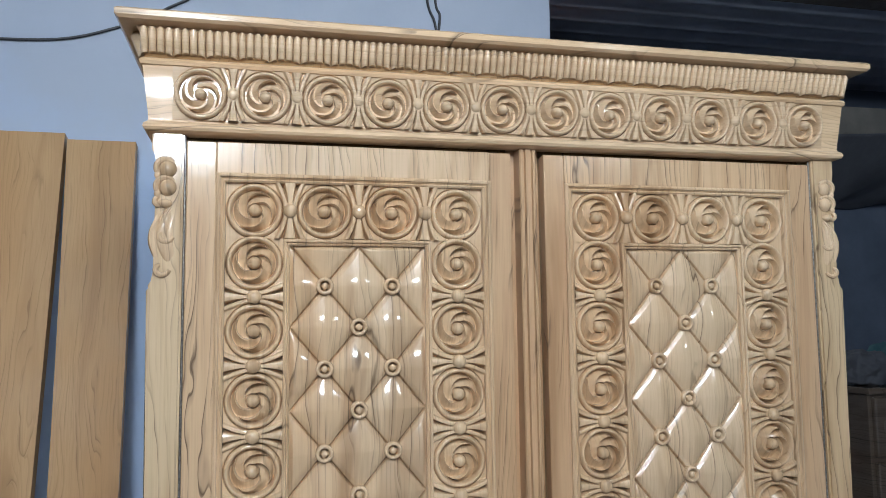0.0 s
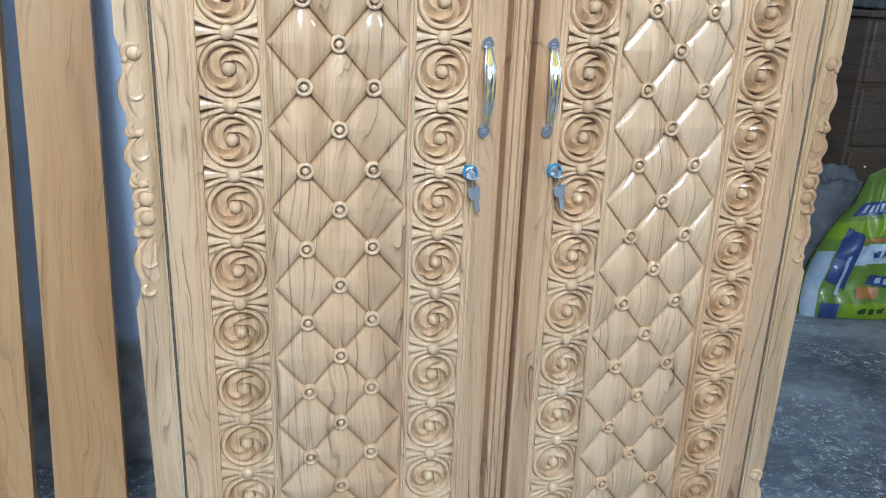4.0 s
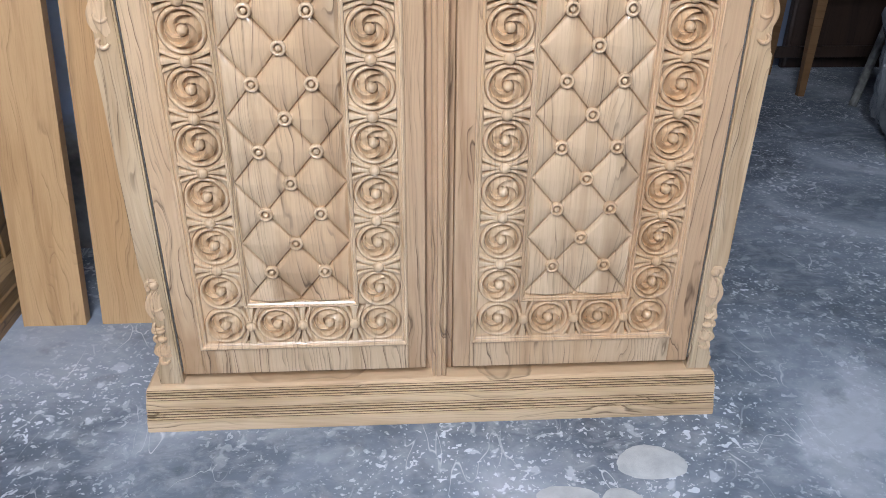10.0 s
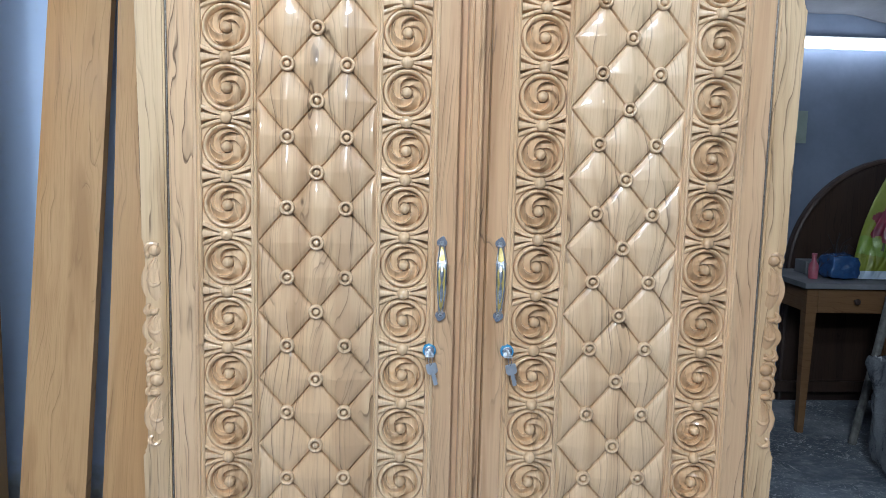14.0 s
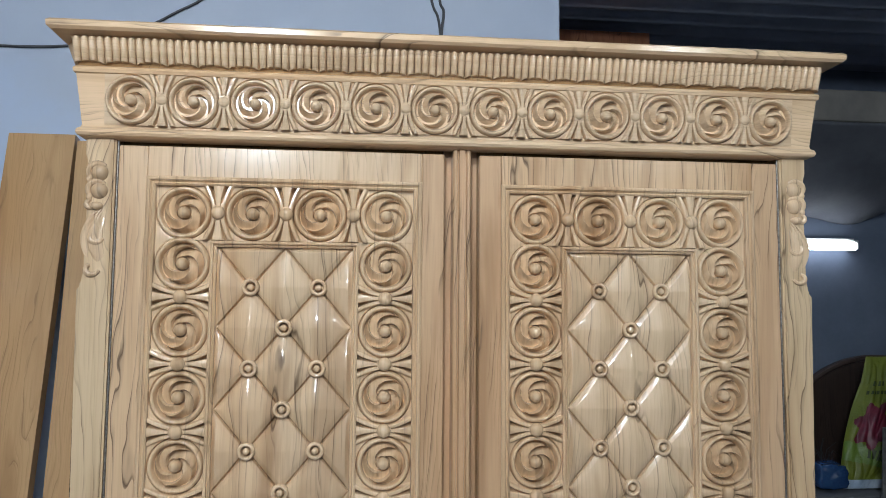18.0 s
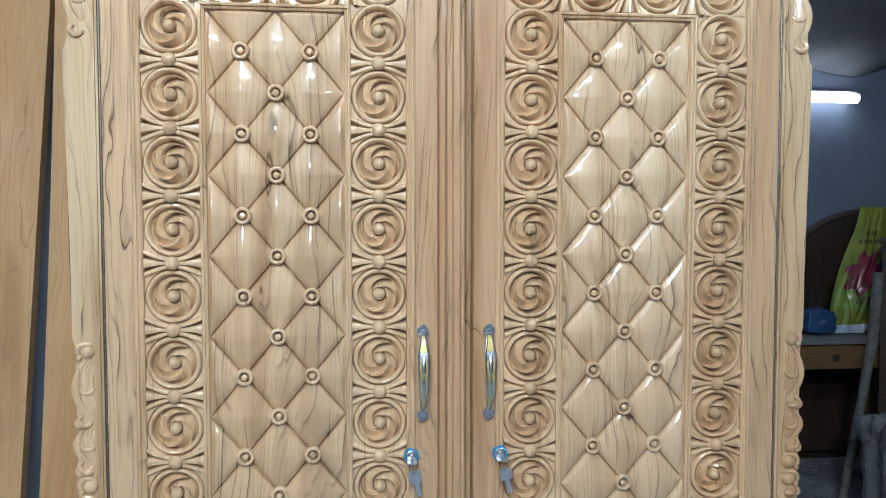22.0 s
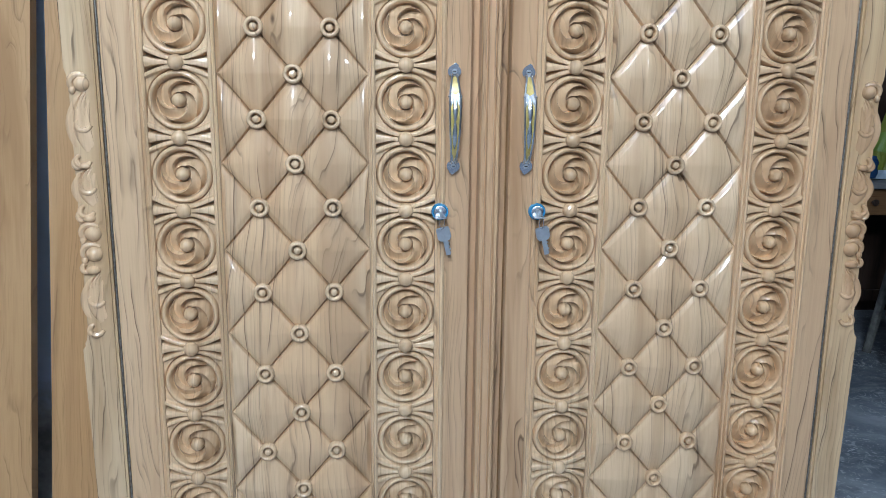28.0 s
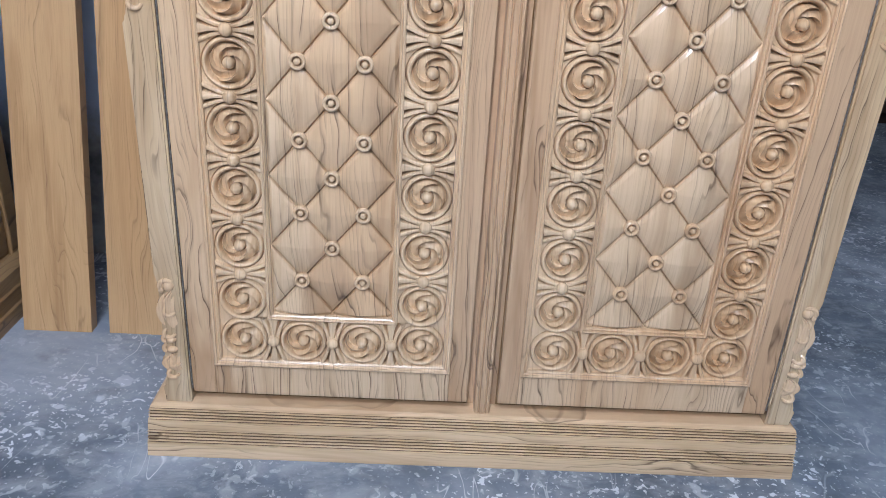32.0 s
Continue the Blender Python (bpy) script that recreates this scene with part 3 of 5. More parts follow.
def quilt_mesh(x_mid, half, low, high, z_pair):
    """Cushions in diamonds: the mesh's diagonals run along the creases."""
    fine = 36
    dx, dz = 0.0525 / fine, 0.0633 / fine
    xs = np.concatenate([[-half], np.arange(-2 * fine, 2 * fine + 1) * dx, [half]])
    i0, i1 = math.ceil((low - z_pair) / dz), math.floor((high - z_pair) / dz)
    zs = np.concatenate([[low], z_pair + np.arange(i0, i1 + 1) * dz, [high]])
    x, z = np.meshgrid(xs, zs)
    a, b = x / 0.0525 + (z - z_pair) / 0.0633, x / 0.0525 - (z - z_pair) / 0.0633
    slope = 1 / math.hypot(1 / 0.0525, 1 / 0.0633)
    near = np.minimum(np.abs((a - 1) - 2 * np.round((a - 1) / 2)), np.abs((b - 1) - 2 * np.round((b - 1) / 2))) * slope
    dome = np.abs(np.cos(a * math.pi / 2)) * np.abs(np.cos(b * math.pi / 2))
    bevel = np.minimum(near, 0.0085 + 0.25 * np.maximum(near - 0.0085, 0)) / 0.0085
    h = 0.0030 * bevel + 0.0066 * dome ** 0.85 - 0.0046 * np.clip(1 - near / 0.0023, 0, 1)
    rim = np.minimum(np.minimum(half - np.abs(x), high - z), z - low)
    h = h * (0.30 + 0.70 * smooth(0.0, 0.007, rim))
    verts = np.stack([x + x_mid, -h, z], -1).reshape(-1, 3)
    nx = len(xs)
    faces = []
    for i in range(len(zs) - 1):
        for j in range(nx - 1):
            q = i * nx + j
            xc, zc = (xs[j] + xs[j + 1]) / 2 / 0.0525, (zs[i] + zs[i + 1] - 2 * z_pair) / 2 / 0.0633
            rising = abs(((xc - zc - 1) / 2) - round((xc - zc - 1) / 2)) < abs(((xc + zc - 1) / 2) - round((xc + zc - 1) / 2))
            faces += [(q, q + 1, q + nx + 1), (q, q + nx + 1, q + nx)] if rising else [(q, q + 1, q + nx), (q + 1, q + nx + 1, q + nx)]
    return raw("quilted_panel", verts.tolist(), faces, wood_quilt, 28)


wardrobe = thing("wardrobe", (0, 0.28, 0), "honey-coloured carved teak wardrobe with two shut quilted doors, standing on concrete", "wardrobe")

# carcass
for s in (-1, 1):
    part("side_panel", slab((min(s * 0.555, s * 0.580), 0.035, 0.11), (max(s * 0.555, s * 0.580), 0.56, 1.89), 0.002), wood_up, wardrobe)
part("back_panel", slab((-0.555, 0.545, 0.11), (0.555, 0.558, 1.89), 0), wood_board, wardrobe)
part("top_panel", slab((-0.60, -0.02, 1.985), (0.60, 0.56, 2.0), 0), wood_board, wardrobe)
part("inner_board", slab((-0.555, 0.034, 0.10), (0.555, 0.046, 1.885), 0), wood_brown, wardrobe, "shadowed board behind the doors")

# plinth: stepped, reeded, splayed at the foot
grooves = []


def reeded_profile():
    """(outset, z) up the plinth's face."""
    pts = [(0.0290, 0.007), (0.0305, 0.011), (0.0290, 0.0388)]

    def reeds(count, z0, pitch, outset, slope):
        for k in range(count):
            z, o = z0 + k * pitch, outset - slope * k
            pts.append((o - 0.0120, z))
            for j in range(9):
                w = math.pi * j / 8
                pts.append((o - 0.0045 + 0.0045 * math.sin(w), z + 0.0015 + (pitch - 0.0030) * (0.5 - 0.5 * math.cos(w))))
        pts.append((outset - slope * count - 0.0120, z0 + count * pitch))
        grooves.extend((outset - slope * k, z0 + k * pitch) for k in range(count + 1))

    reeds(4, 0.0396, 0.0066, 0.0288, 0.0005)
    pts += [(0.0262, 0.0672), (0.0245, 0.0870)]
    reeds(4, 0.0875, 0.0062, 0.0243, 0.0007)
    pts += [(0.0205, 0.1130), (0.0190, 0.1170), (0.0140, 0.1203), (0.002, 0.1220), (-0.02, 0.1225)]
    return pts


def wrapped(profile, half, front, back, trim=0.0):
    """A moulding round the front and both sides of a body: profile (outset, z); trim shortens its right end."""
    bm = bmesh.new()
    loops = []
    for o, z in profile:
        loops.append([bm.verts.new(c) for c in ((-half - o, back, z), (-half - o, front - o, z), (half - trim + o, front - o, z), (half - trim + o, back, z))])
    for a, b in zip(loops, loops[1:]):
        for k in range(3):
            bm.faces.new((a[k], a[k + 1], b[k + 1], b[k]))
    return bm


plinth = part("plinth", wrapped(reeded_profile(), 0.599, 0.006, 0.56, 0.017), wood_across, wardrobe, "reeded plinth board with dark lengthwise streaks", 25)
# A dark strip just inside each groove of the reeding.
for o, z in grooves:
    part("groove", wrapped([(o - 0.0044, z - 0.0021), (o - 0.0022, z - 0.0016), (o - 0.0022, z + 0.0016), (o - 0.0044, z + 0.0021)], 0.599, 0.006, 0.56, 0.017), wood_groove, plinth, "dark strip in a plinth groove")

# pillars with carved trails
CUTS = ((1.655, 1.846), (0.822, 1.203), (0.165, 0.379))


def pillar_outline(s):
    """Front outline of a corner pillar: its outer edge steps in where it is carved."""
    inner, outer = 0.5428, 0.5885
    pts = [(s * inner, 0.121), (s * (outer + 0.002), 0.121)]
    for low, high in sorted(CUTS):
        pts += [(s * outer, low - 0.012), (s * (outer + 0.0015), low - 0.004), (s * (outer - 0.003), low + 0.004), (s * (outer - 0.009), low + 0.016)]
        pts += [(s * (outer - 0.010), high - 0.012), (s * (outer - 0.004), high), (s * outer, high + 0.008)]
    pts += [(s * outer, 1.884), (s * inner, 1.884)]
    return pts


def scroll_tube(bm, centre, r0, r1, w0, w1, s, thick, y=-0.006):
    """A tapering curl in the plane of the front."""
    points, radii = [], []
    for k in range(17):
        t = k / 16
        w, r = w0 + (w1 - w0) * t, r0 + (r1 - r0) * t
        points.append((centre[0] + s * r * math.cos(w), y - 0.003 * math.sin(math.pi * t), centre[1] + r * math.sin(w)))
        radii.append(thick * (0.35 + 0.65 * math.sin(math.pi * (0.15 + 0.7 * t))))
    add_tube(bm, points, radii, 8)


def leaf_blade(bm, x, z, size, s, breadth):
    """A hooked leaf with raised edges and a vein, hanging from (x, z)."""
    rows, cols = 26, 13
    grid = []
    for i in range(rows):
        t = i / (rows - 1)
        mid = x + s * (0.0065 * math.sin(t * 4.6 - 0.5) - 0.003)
        half = breadth * (0.22 + 0.78 * math.sin(math.pi * (0.10 + 0.78 * t)) ** 0.8)
        row = []
        for j in range(cols):
            q = 2 * j / (cols - 1) - 1
            lift = 0.0095 * math.sin(math.pi * min(1, 0.12 + t * 0.9)) ** 0.6 * (1 - 0.45 * q * q)
            lift -= 0.0036 * math.exp(-((q - 0.15 - 0.25 * math.sin(3 * t)) / 0.14) ** 2) + 0.0028 * math.exp(-((q + 0.52) / 0.12) ** 2) * (1 - t)
            if j in (0, cols - 1):
                lift = -0.008
            row.append(bm.verts.new((mid + s * half * q, -0.001 - lift, z - size * t)))
        grid.append(row)
    for a, b in zip(grid, grid[1:]):
        for j in range(cols - 1):
            bm.faces.new((a[j], a[j + 1], b[j + 1], b[j]))
    scroll_tube(bm, (x + s * 0.002, z - size + 0.004), 0.0118, 0.0050, -2.9, 1.2, s, 0.0044)


def carved_trail(s, pieces, parent):
    """Berries, knots and hooked leaves down the outer edge of a pillar."""
    for kind, z, size in pieces:
        x = s * (0.567 if kind == "berry" else 0.572)
        bm = bmesh.new()
        if kind == "berry":
            add_ball(bm, (x - s * 0.002, -0.0045, z), (size, size * 0.95, size), 18, 12)
            scroll_tube(bm, (x + s * 0.001, z), size * 1.15, size * 0.95, 2.4, -0.9, s, 0.0048)
            add_ball(bm, (x + s * size * 0.95, -0.0075, z - size * 0.75), (0.0048, 0.0045, 0.0062), 10, 8)
            part("carved_berry", bm, wood_up, parent)
        elif kind == "knot":
            add_ball(bm, (x - s * 0.004, -0.007, z), (size * 1.15, 0.008, size * 0.72), 12, 8)
            scroll_tube(bm, (x + s * 0.004, z + 0.002), 0.0085, 0.004, 1.6, -2.2, s, 0.0038)
            part("carved_knot", bm, wood_up, parent)
        else:
            leaf_blade(bm, x - s * 0.002, z, size, s, 0.0195)
            leaf_blade(bm, x - s * 0.006, z + 0.004, size * 0.52, s, 0.0085)
            part("carved_leaf", bm, wood_up, parent)


TRAILS = (
    ("berry", 1.824, 0.0130), ("berry", 1.796, 0.0130), ("knot", 1.772, 0.009), ("leaf", 1.766, 0.094),
    ("berry", 1.190, 0.011), ("leaf", 1.178, 0.095), ("knot", 1.078, 0.007), ("leaf", 1.074, 0.062), ("knot", 1.004, 0.008), ("berry", 0.982, 0.0120), ("berry", 0.953, 0.0120), ("knot", 0.929, 0.009), ("leaf", 0.922, 0.084),
    ("berry", 0.366, 0.0105), ("leaf", 0.354, 0.085), ("knot", 0.258, 0.008), ("knot", 0.238, 0.009), ("leaf", 0.226, 0.042),
)
KNUCKLE = bpy.data.meshes.new("knuckle")
bm = add_tube(bmesh.new(), [(0, 0, 0), (0, 0, 0.0306)], [0.0014, 0.0014], 8)
bm.to_mesh(KNUCKLE)
bm.free()
finish(KNUCKLE, hinge_steel, 60)
for s in (-1, 1):
    bm = extruded(pillar_outline(s), "y", -0.006, 0.034)
    bmesh.ops.bevel(bm, geom=[e for e in bm.edges if all(v.co.y < 0 for v in e.verts)], offset=0.0035, segments=2, affect="EDGES")
    pillar = part("pillar", bm, wood_pillar, wardrobe, "corner pillar with carved berries and leaves", 40)
    carved_trail(s, TRAILS, pillar)
    hinge = part("piano_hinge", slab((s * 0.5412 - 0.0014, 0.002, 0.150), (s * 0.5412 + 0.0014, 0.012, 1.872), 0), hinge_steel, wardrobe, "steel piano hinge")
    for k in range(54):
        piece("knuckle", KNUCKLE, hinge, Matrix.Translation((s * 0.5412, 0.0015, 0.150 + k * 0.032)))

# centre post
post = [(-0.0275, 0.044), (-0.0275, 0.026), (-0.0150, 0.026), (-0.0145, -0.001), (-0.0125, -0.0035), (-0.0085, -0.0035), (-0.0070, 0.0005), (-0.0055, 0.0005), (-0.0040, -0.0045), (0.0040, -0.0045), (0.0055, 0.0005), (0.0068, 0.0005),
        (0.0085, -0.0035), (0.0125, -0.0035), (0.0145, -0.001), (0.0150, 0.026), (0.0275, 0.026), (0.0275, 0.044)]
part("centre_post", extruded(post, "z", 0.1215, 1.884), wood_stile_red, wardrobe, "fluted post between the doors", 25)


def door(s):
    """One door leaf; s = -1 or 1 is the side on which it hangs."""
    x0, x1 = (-0.5396, -0.0285) if s < 0 else (0.0285, 0.5396)
    xa, xb = (-0.439, -0.122) if s < 0 else (0.122, 0.439)
    leaf = part("door", slab((x0 + 0.002, 0.0150, DOOR_LOW + 0.001), (x1 - 0.002, 0.033, DOOR_HIGH - 0.001), 0.001), wood_up, wardrobe, "shut door with quilted panel and rosette border")
    ox0, ox1, oz0, oz1 = xa - 0.0575, xb + 0.0575, Z_BOTTOM - 0.0565, Z_TOP + 0.0565
    part("stile", slab((x0, 0, DOOR_LOW), (ox0 + 0.001, 0.020, DOOR_HIGH), 0.0025), wood_stile if s < 0 else wood_stile_red, leaf)
    part("stile", slab((ox1 - 0.001, 0, DOOR_LOW), (x1, 0.020, DOOR_HIGH), 0.0025), wood_stile_red, leaf)
    part("rail", slab((ox0 + 0.001, 0.0003, oz1 - 0.001), (ox1 - 0.001, 0.020, DOOR_HIGH), 0.0015), wood_rail, leaf)
    part("rail", slab((ox0 + 0.001, 0.0003, DOOR_LOW), (ox1 - 0.001, 0.020, oz0 + 0.001), 0.0015), wood_stile, leaf)
    part("border_moulding", picture_frame(ox0, ox1, oz0, oz1, [(0, 0.003), (0.0005, -0.0035), (0.0035, -0.006), (0.0060, -0.0052), (0.0064, -0.002), (0.0085, 0.0005), (0.0115, -0.0022), (0.0140, 0.0), (0.0150, FIELD + 0.003)]), wood_up, leaf, "", 25)
    mid, half = (xa + xb) / 2, 0.1055
    part("panel_moulding", picture_frame(mid - half - 0.0105, mid + half + 0.0105, 0.3035, 1.7225, [(0, FIELD + 0.003), (0.0006, -0.002), (0.0032, -0.0042), (0.0052, -0.0035), (0.0060, 0.0005), (0.0078, -0.001), (0.0100, 0.001), (0.0108, FIELD + 0.004)]), wood_up, leaf, "", 25)
    quilt = piece("quilted_panel", quilt_mesh(mid, half, 0.3135, 1.7125, 1.650), leaf, Matrix.Translation((0, FIELD, 0)), "panel carved like buttoned cushions")

    def put(kind, x, z):
        piece("rosette", ROSETTES[kind], leaf, Matrix.Translation((x, FIELD, z)))

    for x in (xa, xb):
        for k in range(14):
            z = Z_FIRST - k * (Z_FIRST - Z_LAST) / 13
            put("first" if k == 0 else "last" if k == 13 else "mid", x, z)
            if k < 13:
                piece("bead", BEAD, leaf, Matrix.Translation((x, FIELD - 0.0115, z - PITCH / 2)))
    for z in (Z_TOP, Z_BOTTOM):
        for k in range(4):
            x = xa + k * ROW_PITCH
            put("row_left" if k == 0 else "row_right" if k == 3 else "row", x, z)
            if k < 3:
                piece("bead", BEAD, leaf, Matrix.Translation((x + ROW_PITCH / 2, FIELD - 0.0115, z)))
    for k in range(11):
        z = 1.650 - k * 0.1266
        for dx in (-0.0525, 0.0525):
            piece("button", STUD, leaf, Matrix.Translation((mid + dx, FIELD - 0.0050, z)))
        if k < 10:
            piece("button", STUD, leaf, Matrix.Translation((mid, FIELD - 0.0050, z - 0.0633)))
    return leaf


door(-1)
door(1)


# cornice
COR_HALF, COR_FRONT = 0.590, -0.008
cornice = part("cornice", wrapped([(-0.02, 1.8770), (0.0005, 1.8775), (0.0085, 1.8810), (0.0110, 1.8850), (0.0095, 1.8905), (0.0045, 1.8945), (0.0035, 1.8985), (0.0125, 1.9760), (0.0155, 1.9775), (0.0170, 1.9825), (0.0150, 1.9865), (0.0125, 1.9880), (0.0020, 1.9890), (0.0210, 2.0325), (0.0345, 2.0335), (0.0430, 2.0345),
                                   (0.0475, 2.0385), (0.0480, 2.0465), (0.0440, 2.0500), (-0.03, 2.0505)], COR_HALF, COR_FRONT, 0.56), wood_across, wardrobe, "flared cornice with rosettes and reeding", 30)
COR_PITCH = 0.0945
COR = {
    "mid": rosette("rosette", wood_cornice, COR_PITCH / 2, COR_PITCH / 2, turned=True, pitch=COR_PITCH, ring=0.0375),
    "left": rosette("rosette", wood_cornice, 0.040, COR_PITCH / 2, fan_down=False, turned=True, pitch=COR_PITCH, ring=0.0375),
    "right": rosette("rosette", wood_cornice, COR_PITCH / 2, 0.040, fan_up=False, turned=True, pitch=COR_PITCH, ring=0.0375),
}
COR_BEAD = ball_mesh("bead", (0.0095, 0.0075, 0.0095), wood_cornice)
lean = math.degrees(math.atan2(0.0090, 0.0775))
for k in range(12):
    x = (k - 5.5) * COR_PITCH
    piece("rosette", COR["left" if k == 0 else "right" if k == 11 else "mid"], cornice, pose(x, COR_FRONT - 0.0080, 1.9372, lean))
    if k < 11:
        piece("bead", COR_BEAD, cornice, pose(x + COR_PITCH / 2, COR_FRONT - 0.0155, 1.9372))


def reed_mesh(place):
    """A half-round reed, pointed at its head; place 0 to 3 in its group, whose feet form an arch."""
    bm = bmesh.new()
    n, r, length = 8, 0.0053, 0.0445

    def foot(x):
        return 0.0065 * max(0.0, 1 - ((x + (place - 1.5) * 0.01165) / 0.0233) ** 2) ** 0.6

    levels = [(0.0, 1.0), (0.010, 1.0), (length - 0.006, 1.0), (length - 0.001, 0.35)]
    rings = []
    for z, f in levels:
        ring = [bm.verts.new((r * f * math.cos(math.pi * k / n), -1.25 * r * f * math.sin(math.pi * k / n), z + (foot(r * math.cos(math.pi * k / n)) + 0.35 * r * math.sin(math.pi * k / n) if z == 0 else 0.0))) for k in range(n + 1)]
        ring.append(bm.verts.new((-r * f, 0.0085, z)))
        ring.append(bm.verts.new((r * f, 0.0085, z)))
        rings.append(ring)
    for a, b in zip(rings, rings[1:]):
        for k in range(n + 3):
            bm.faces.new((a[k], a[(k + 1) % (n + 3)], b[(k + 1) % (n + 3)], b[k]))
    bm.faces.new(rings[0])
    bm.faces.new(rings[-1])
    bmesh.ops.recalc_face_normals(bm, faces=bm.faces)
    me = bpy.data.meshes.new("reed")
    bm.to_mesh(me)
    bm.free()
    return finish(me, wood_cornice, 50)


REEDS = [reed_mesh(p) for p in range(4)]
flare = math.degrees(math.atan2(0.018, 0.045))
REED_COUNT = 104
for k in range(REED_COUNT):
    x = (k - (REED_COUNT - 1) / 2) * 0.01165
    piece("reed", REEDS[k % 4], cornice, pose(x, COR_FRONT - 0.0118 - 0.0006, 1.9895, flare))
for s in (-1, 1):
    for k in range(10):
        piece("reed", REEDS[k % 4], cornice, pose(s * (COR_HALF + 0.0122), COR_FRONT + 0.006 + k * 0.01165, 1.9895, 0, 0, 90 * s) @ pose(0, 0, 0, flare))


# handles, locks and keys
def handle(x, parent):
    """A bowed pull: a flat bar with raised rims, gold enamel between them, a spindle in its middle and leaf-shaped end plates."""
    def at(t):
        return -0.0065 - 0.0195 * math.sin(math.pi * t) ** 0.75, 1.0835 + 0.125 * t

    def half_width(t):
        return float(np.interp(t, [0, 0.06, 0.35, 0.60, 0.757, 0.86, 1.0], [0.0046, 0.0052, 0.0080, 0.0090, 0.0092, 0.0072, 0.0048]))

    def strip(t0, t1, inset, y_front, y_back, n=22, taper=False):
        bm, rings = bmesh.new(), []
        for k in range(n + 1):
            t = t0 + (t1 - t0) * k / n
            y, z = at(t)
            w = max(half_width(t) - inset, 0.0006)
            if taper:
                w *= min(1.0, 0.15 + 6 * min(k, n - k) / n)
            rings.append([bm.verts.new(c) for c in ((x - w, y + y_back, z), (x - w, y + y_front, z), (x + w, y + y_front, z), (x + w, y + y_back, z))])
        for a, b in zip(rings, rings[1:]):
            for j in range(4):
                bm.faces.new((a[j], a[(j + 1) % 4], b[(j + 1) % 4], b[j]))
        bm.faces.new(rings[0][::-1])
        bm.faces.new(rings[-1])
        return bm

    body = part("handle", strip(0, 1, 0.0004, -0.0008, 0.0028), steel, parent, "chrome bow handle with gold enamel inlay", 60)
    for side in (-1, 1):
        points, radii = [], []
        for k in range(29):
            t = k / 28
            y, z = at(t)
            points.append((x + side * (half_width(t) - 0.0014), y - 0.0010, z))
            radii.append(0.0018)
        part("rim", add_tube(bmesh.new(), points, radii, 8), steel, body)
        for t in (0.757, 0.02, 0.985):
            y, z = at(t)
            part("collar_bead", add_ball(bmesh.new(), (x + side * half_width(t) * 0.92, y - 0.0012, z), (0.0022, 0.0022, 0.0026), 12, 8), steel, body)
    part("inlay", strip(0.03, 0.735, 0.0027, -0.0013, 0.0002, taper=True), gold, body, "gold enamel inlay")
    part("inlay", strip(0.775, 0.985, 0.0025, -0.0013, 0.0002, taper=True), gold, body, "gold enamel inlay")
    for a, b, r in ((0.17, 0.50, 0.0031), (0.46, 0.755, 0.0033)):
        points, radii = [], []
        for k in range(15):
            y, z = at(a + (b - a) * k / 14)
            points.append((x, y - 0.0016, z))
            radii.append(0.0006 + r * math.sin(math.pi * k / 14) ** 0.8)
        part("spindle", add_tube(bmesh.new(), points, radii, 10, 0.7), steel, body)
    for z, up in ((1.2125, 1), (1.0790, -1)):
        outline = []
        for k in range(41):
            w = math.pi * (-0.36 + 1.72 * k / 40)
            horn = max(0.0, math.sin(w)) ** 16
            outline.append((x + 0.0094 * math.cos(w) * (1 - 0.10 * horn) + (0.0026 if up > 0 else -0.0022) * horn, z + up * (0.0090 * math.sin(w) + 0.0034 * horn)))
        bm = extruded(outline, "y", -0.0064, 0.0005)
        bmesh.ops.bevel(bm, geom=[e for e in bm.edges if all(v.co.y < -0.006 for v in e.verts)], offset=0.0012, segments=2, affect="EDGES")
        part("end_plate", bm, steel, body)
        bm = bmesh.new()
        add_tube(bm, [(x, -0.0062, z), (x, -0.0074, z)], [0.0040, 0.0034], 14)
        part("screw", bm, key_steel, body, "dark screw head")
        # A raised black bar stands in for the shade of a cut slot.
        part("screw_slot", slab((x - 0.0024, -0.0079, z - 0.0005), (x + 0.0024, -0.0072, z + 0.0005), 0), black, body)
    return body


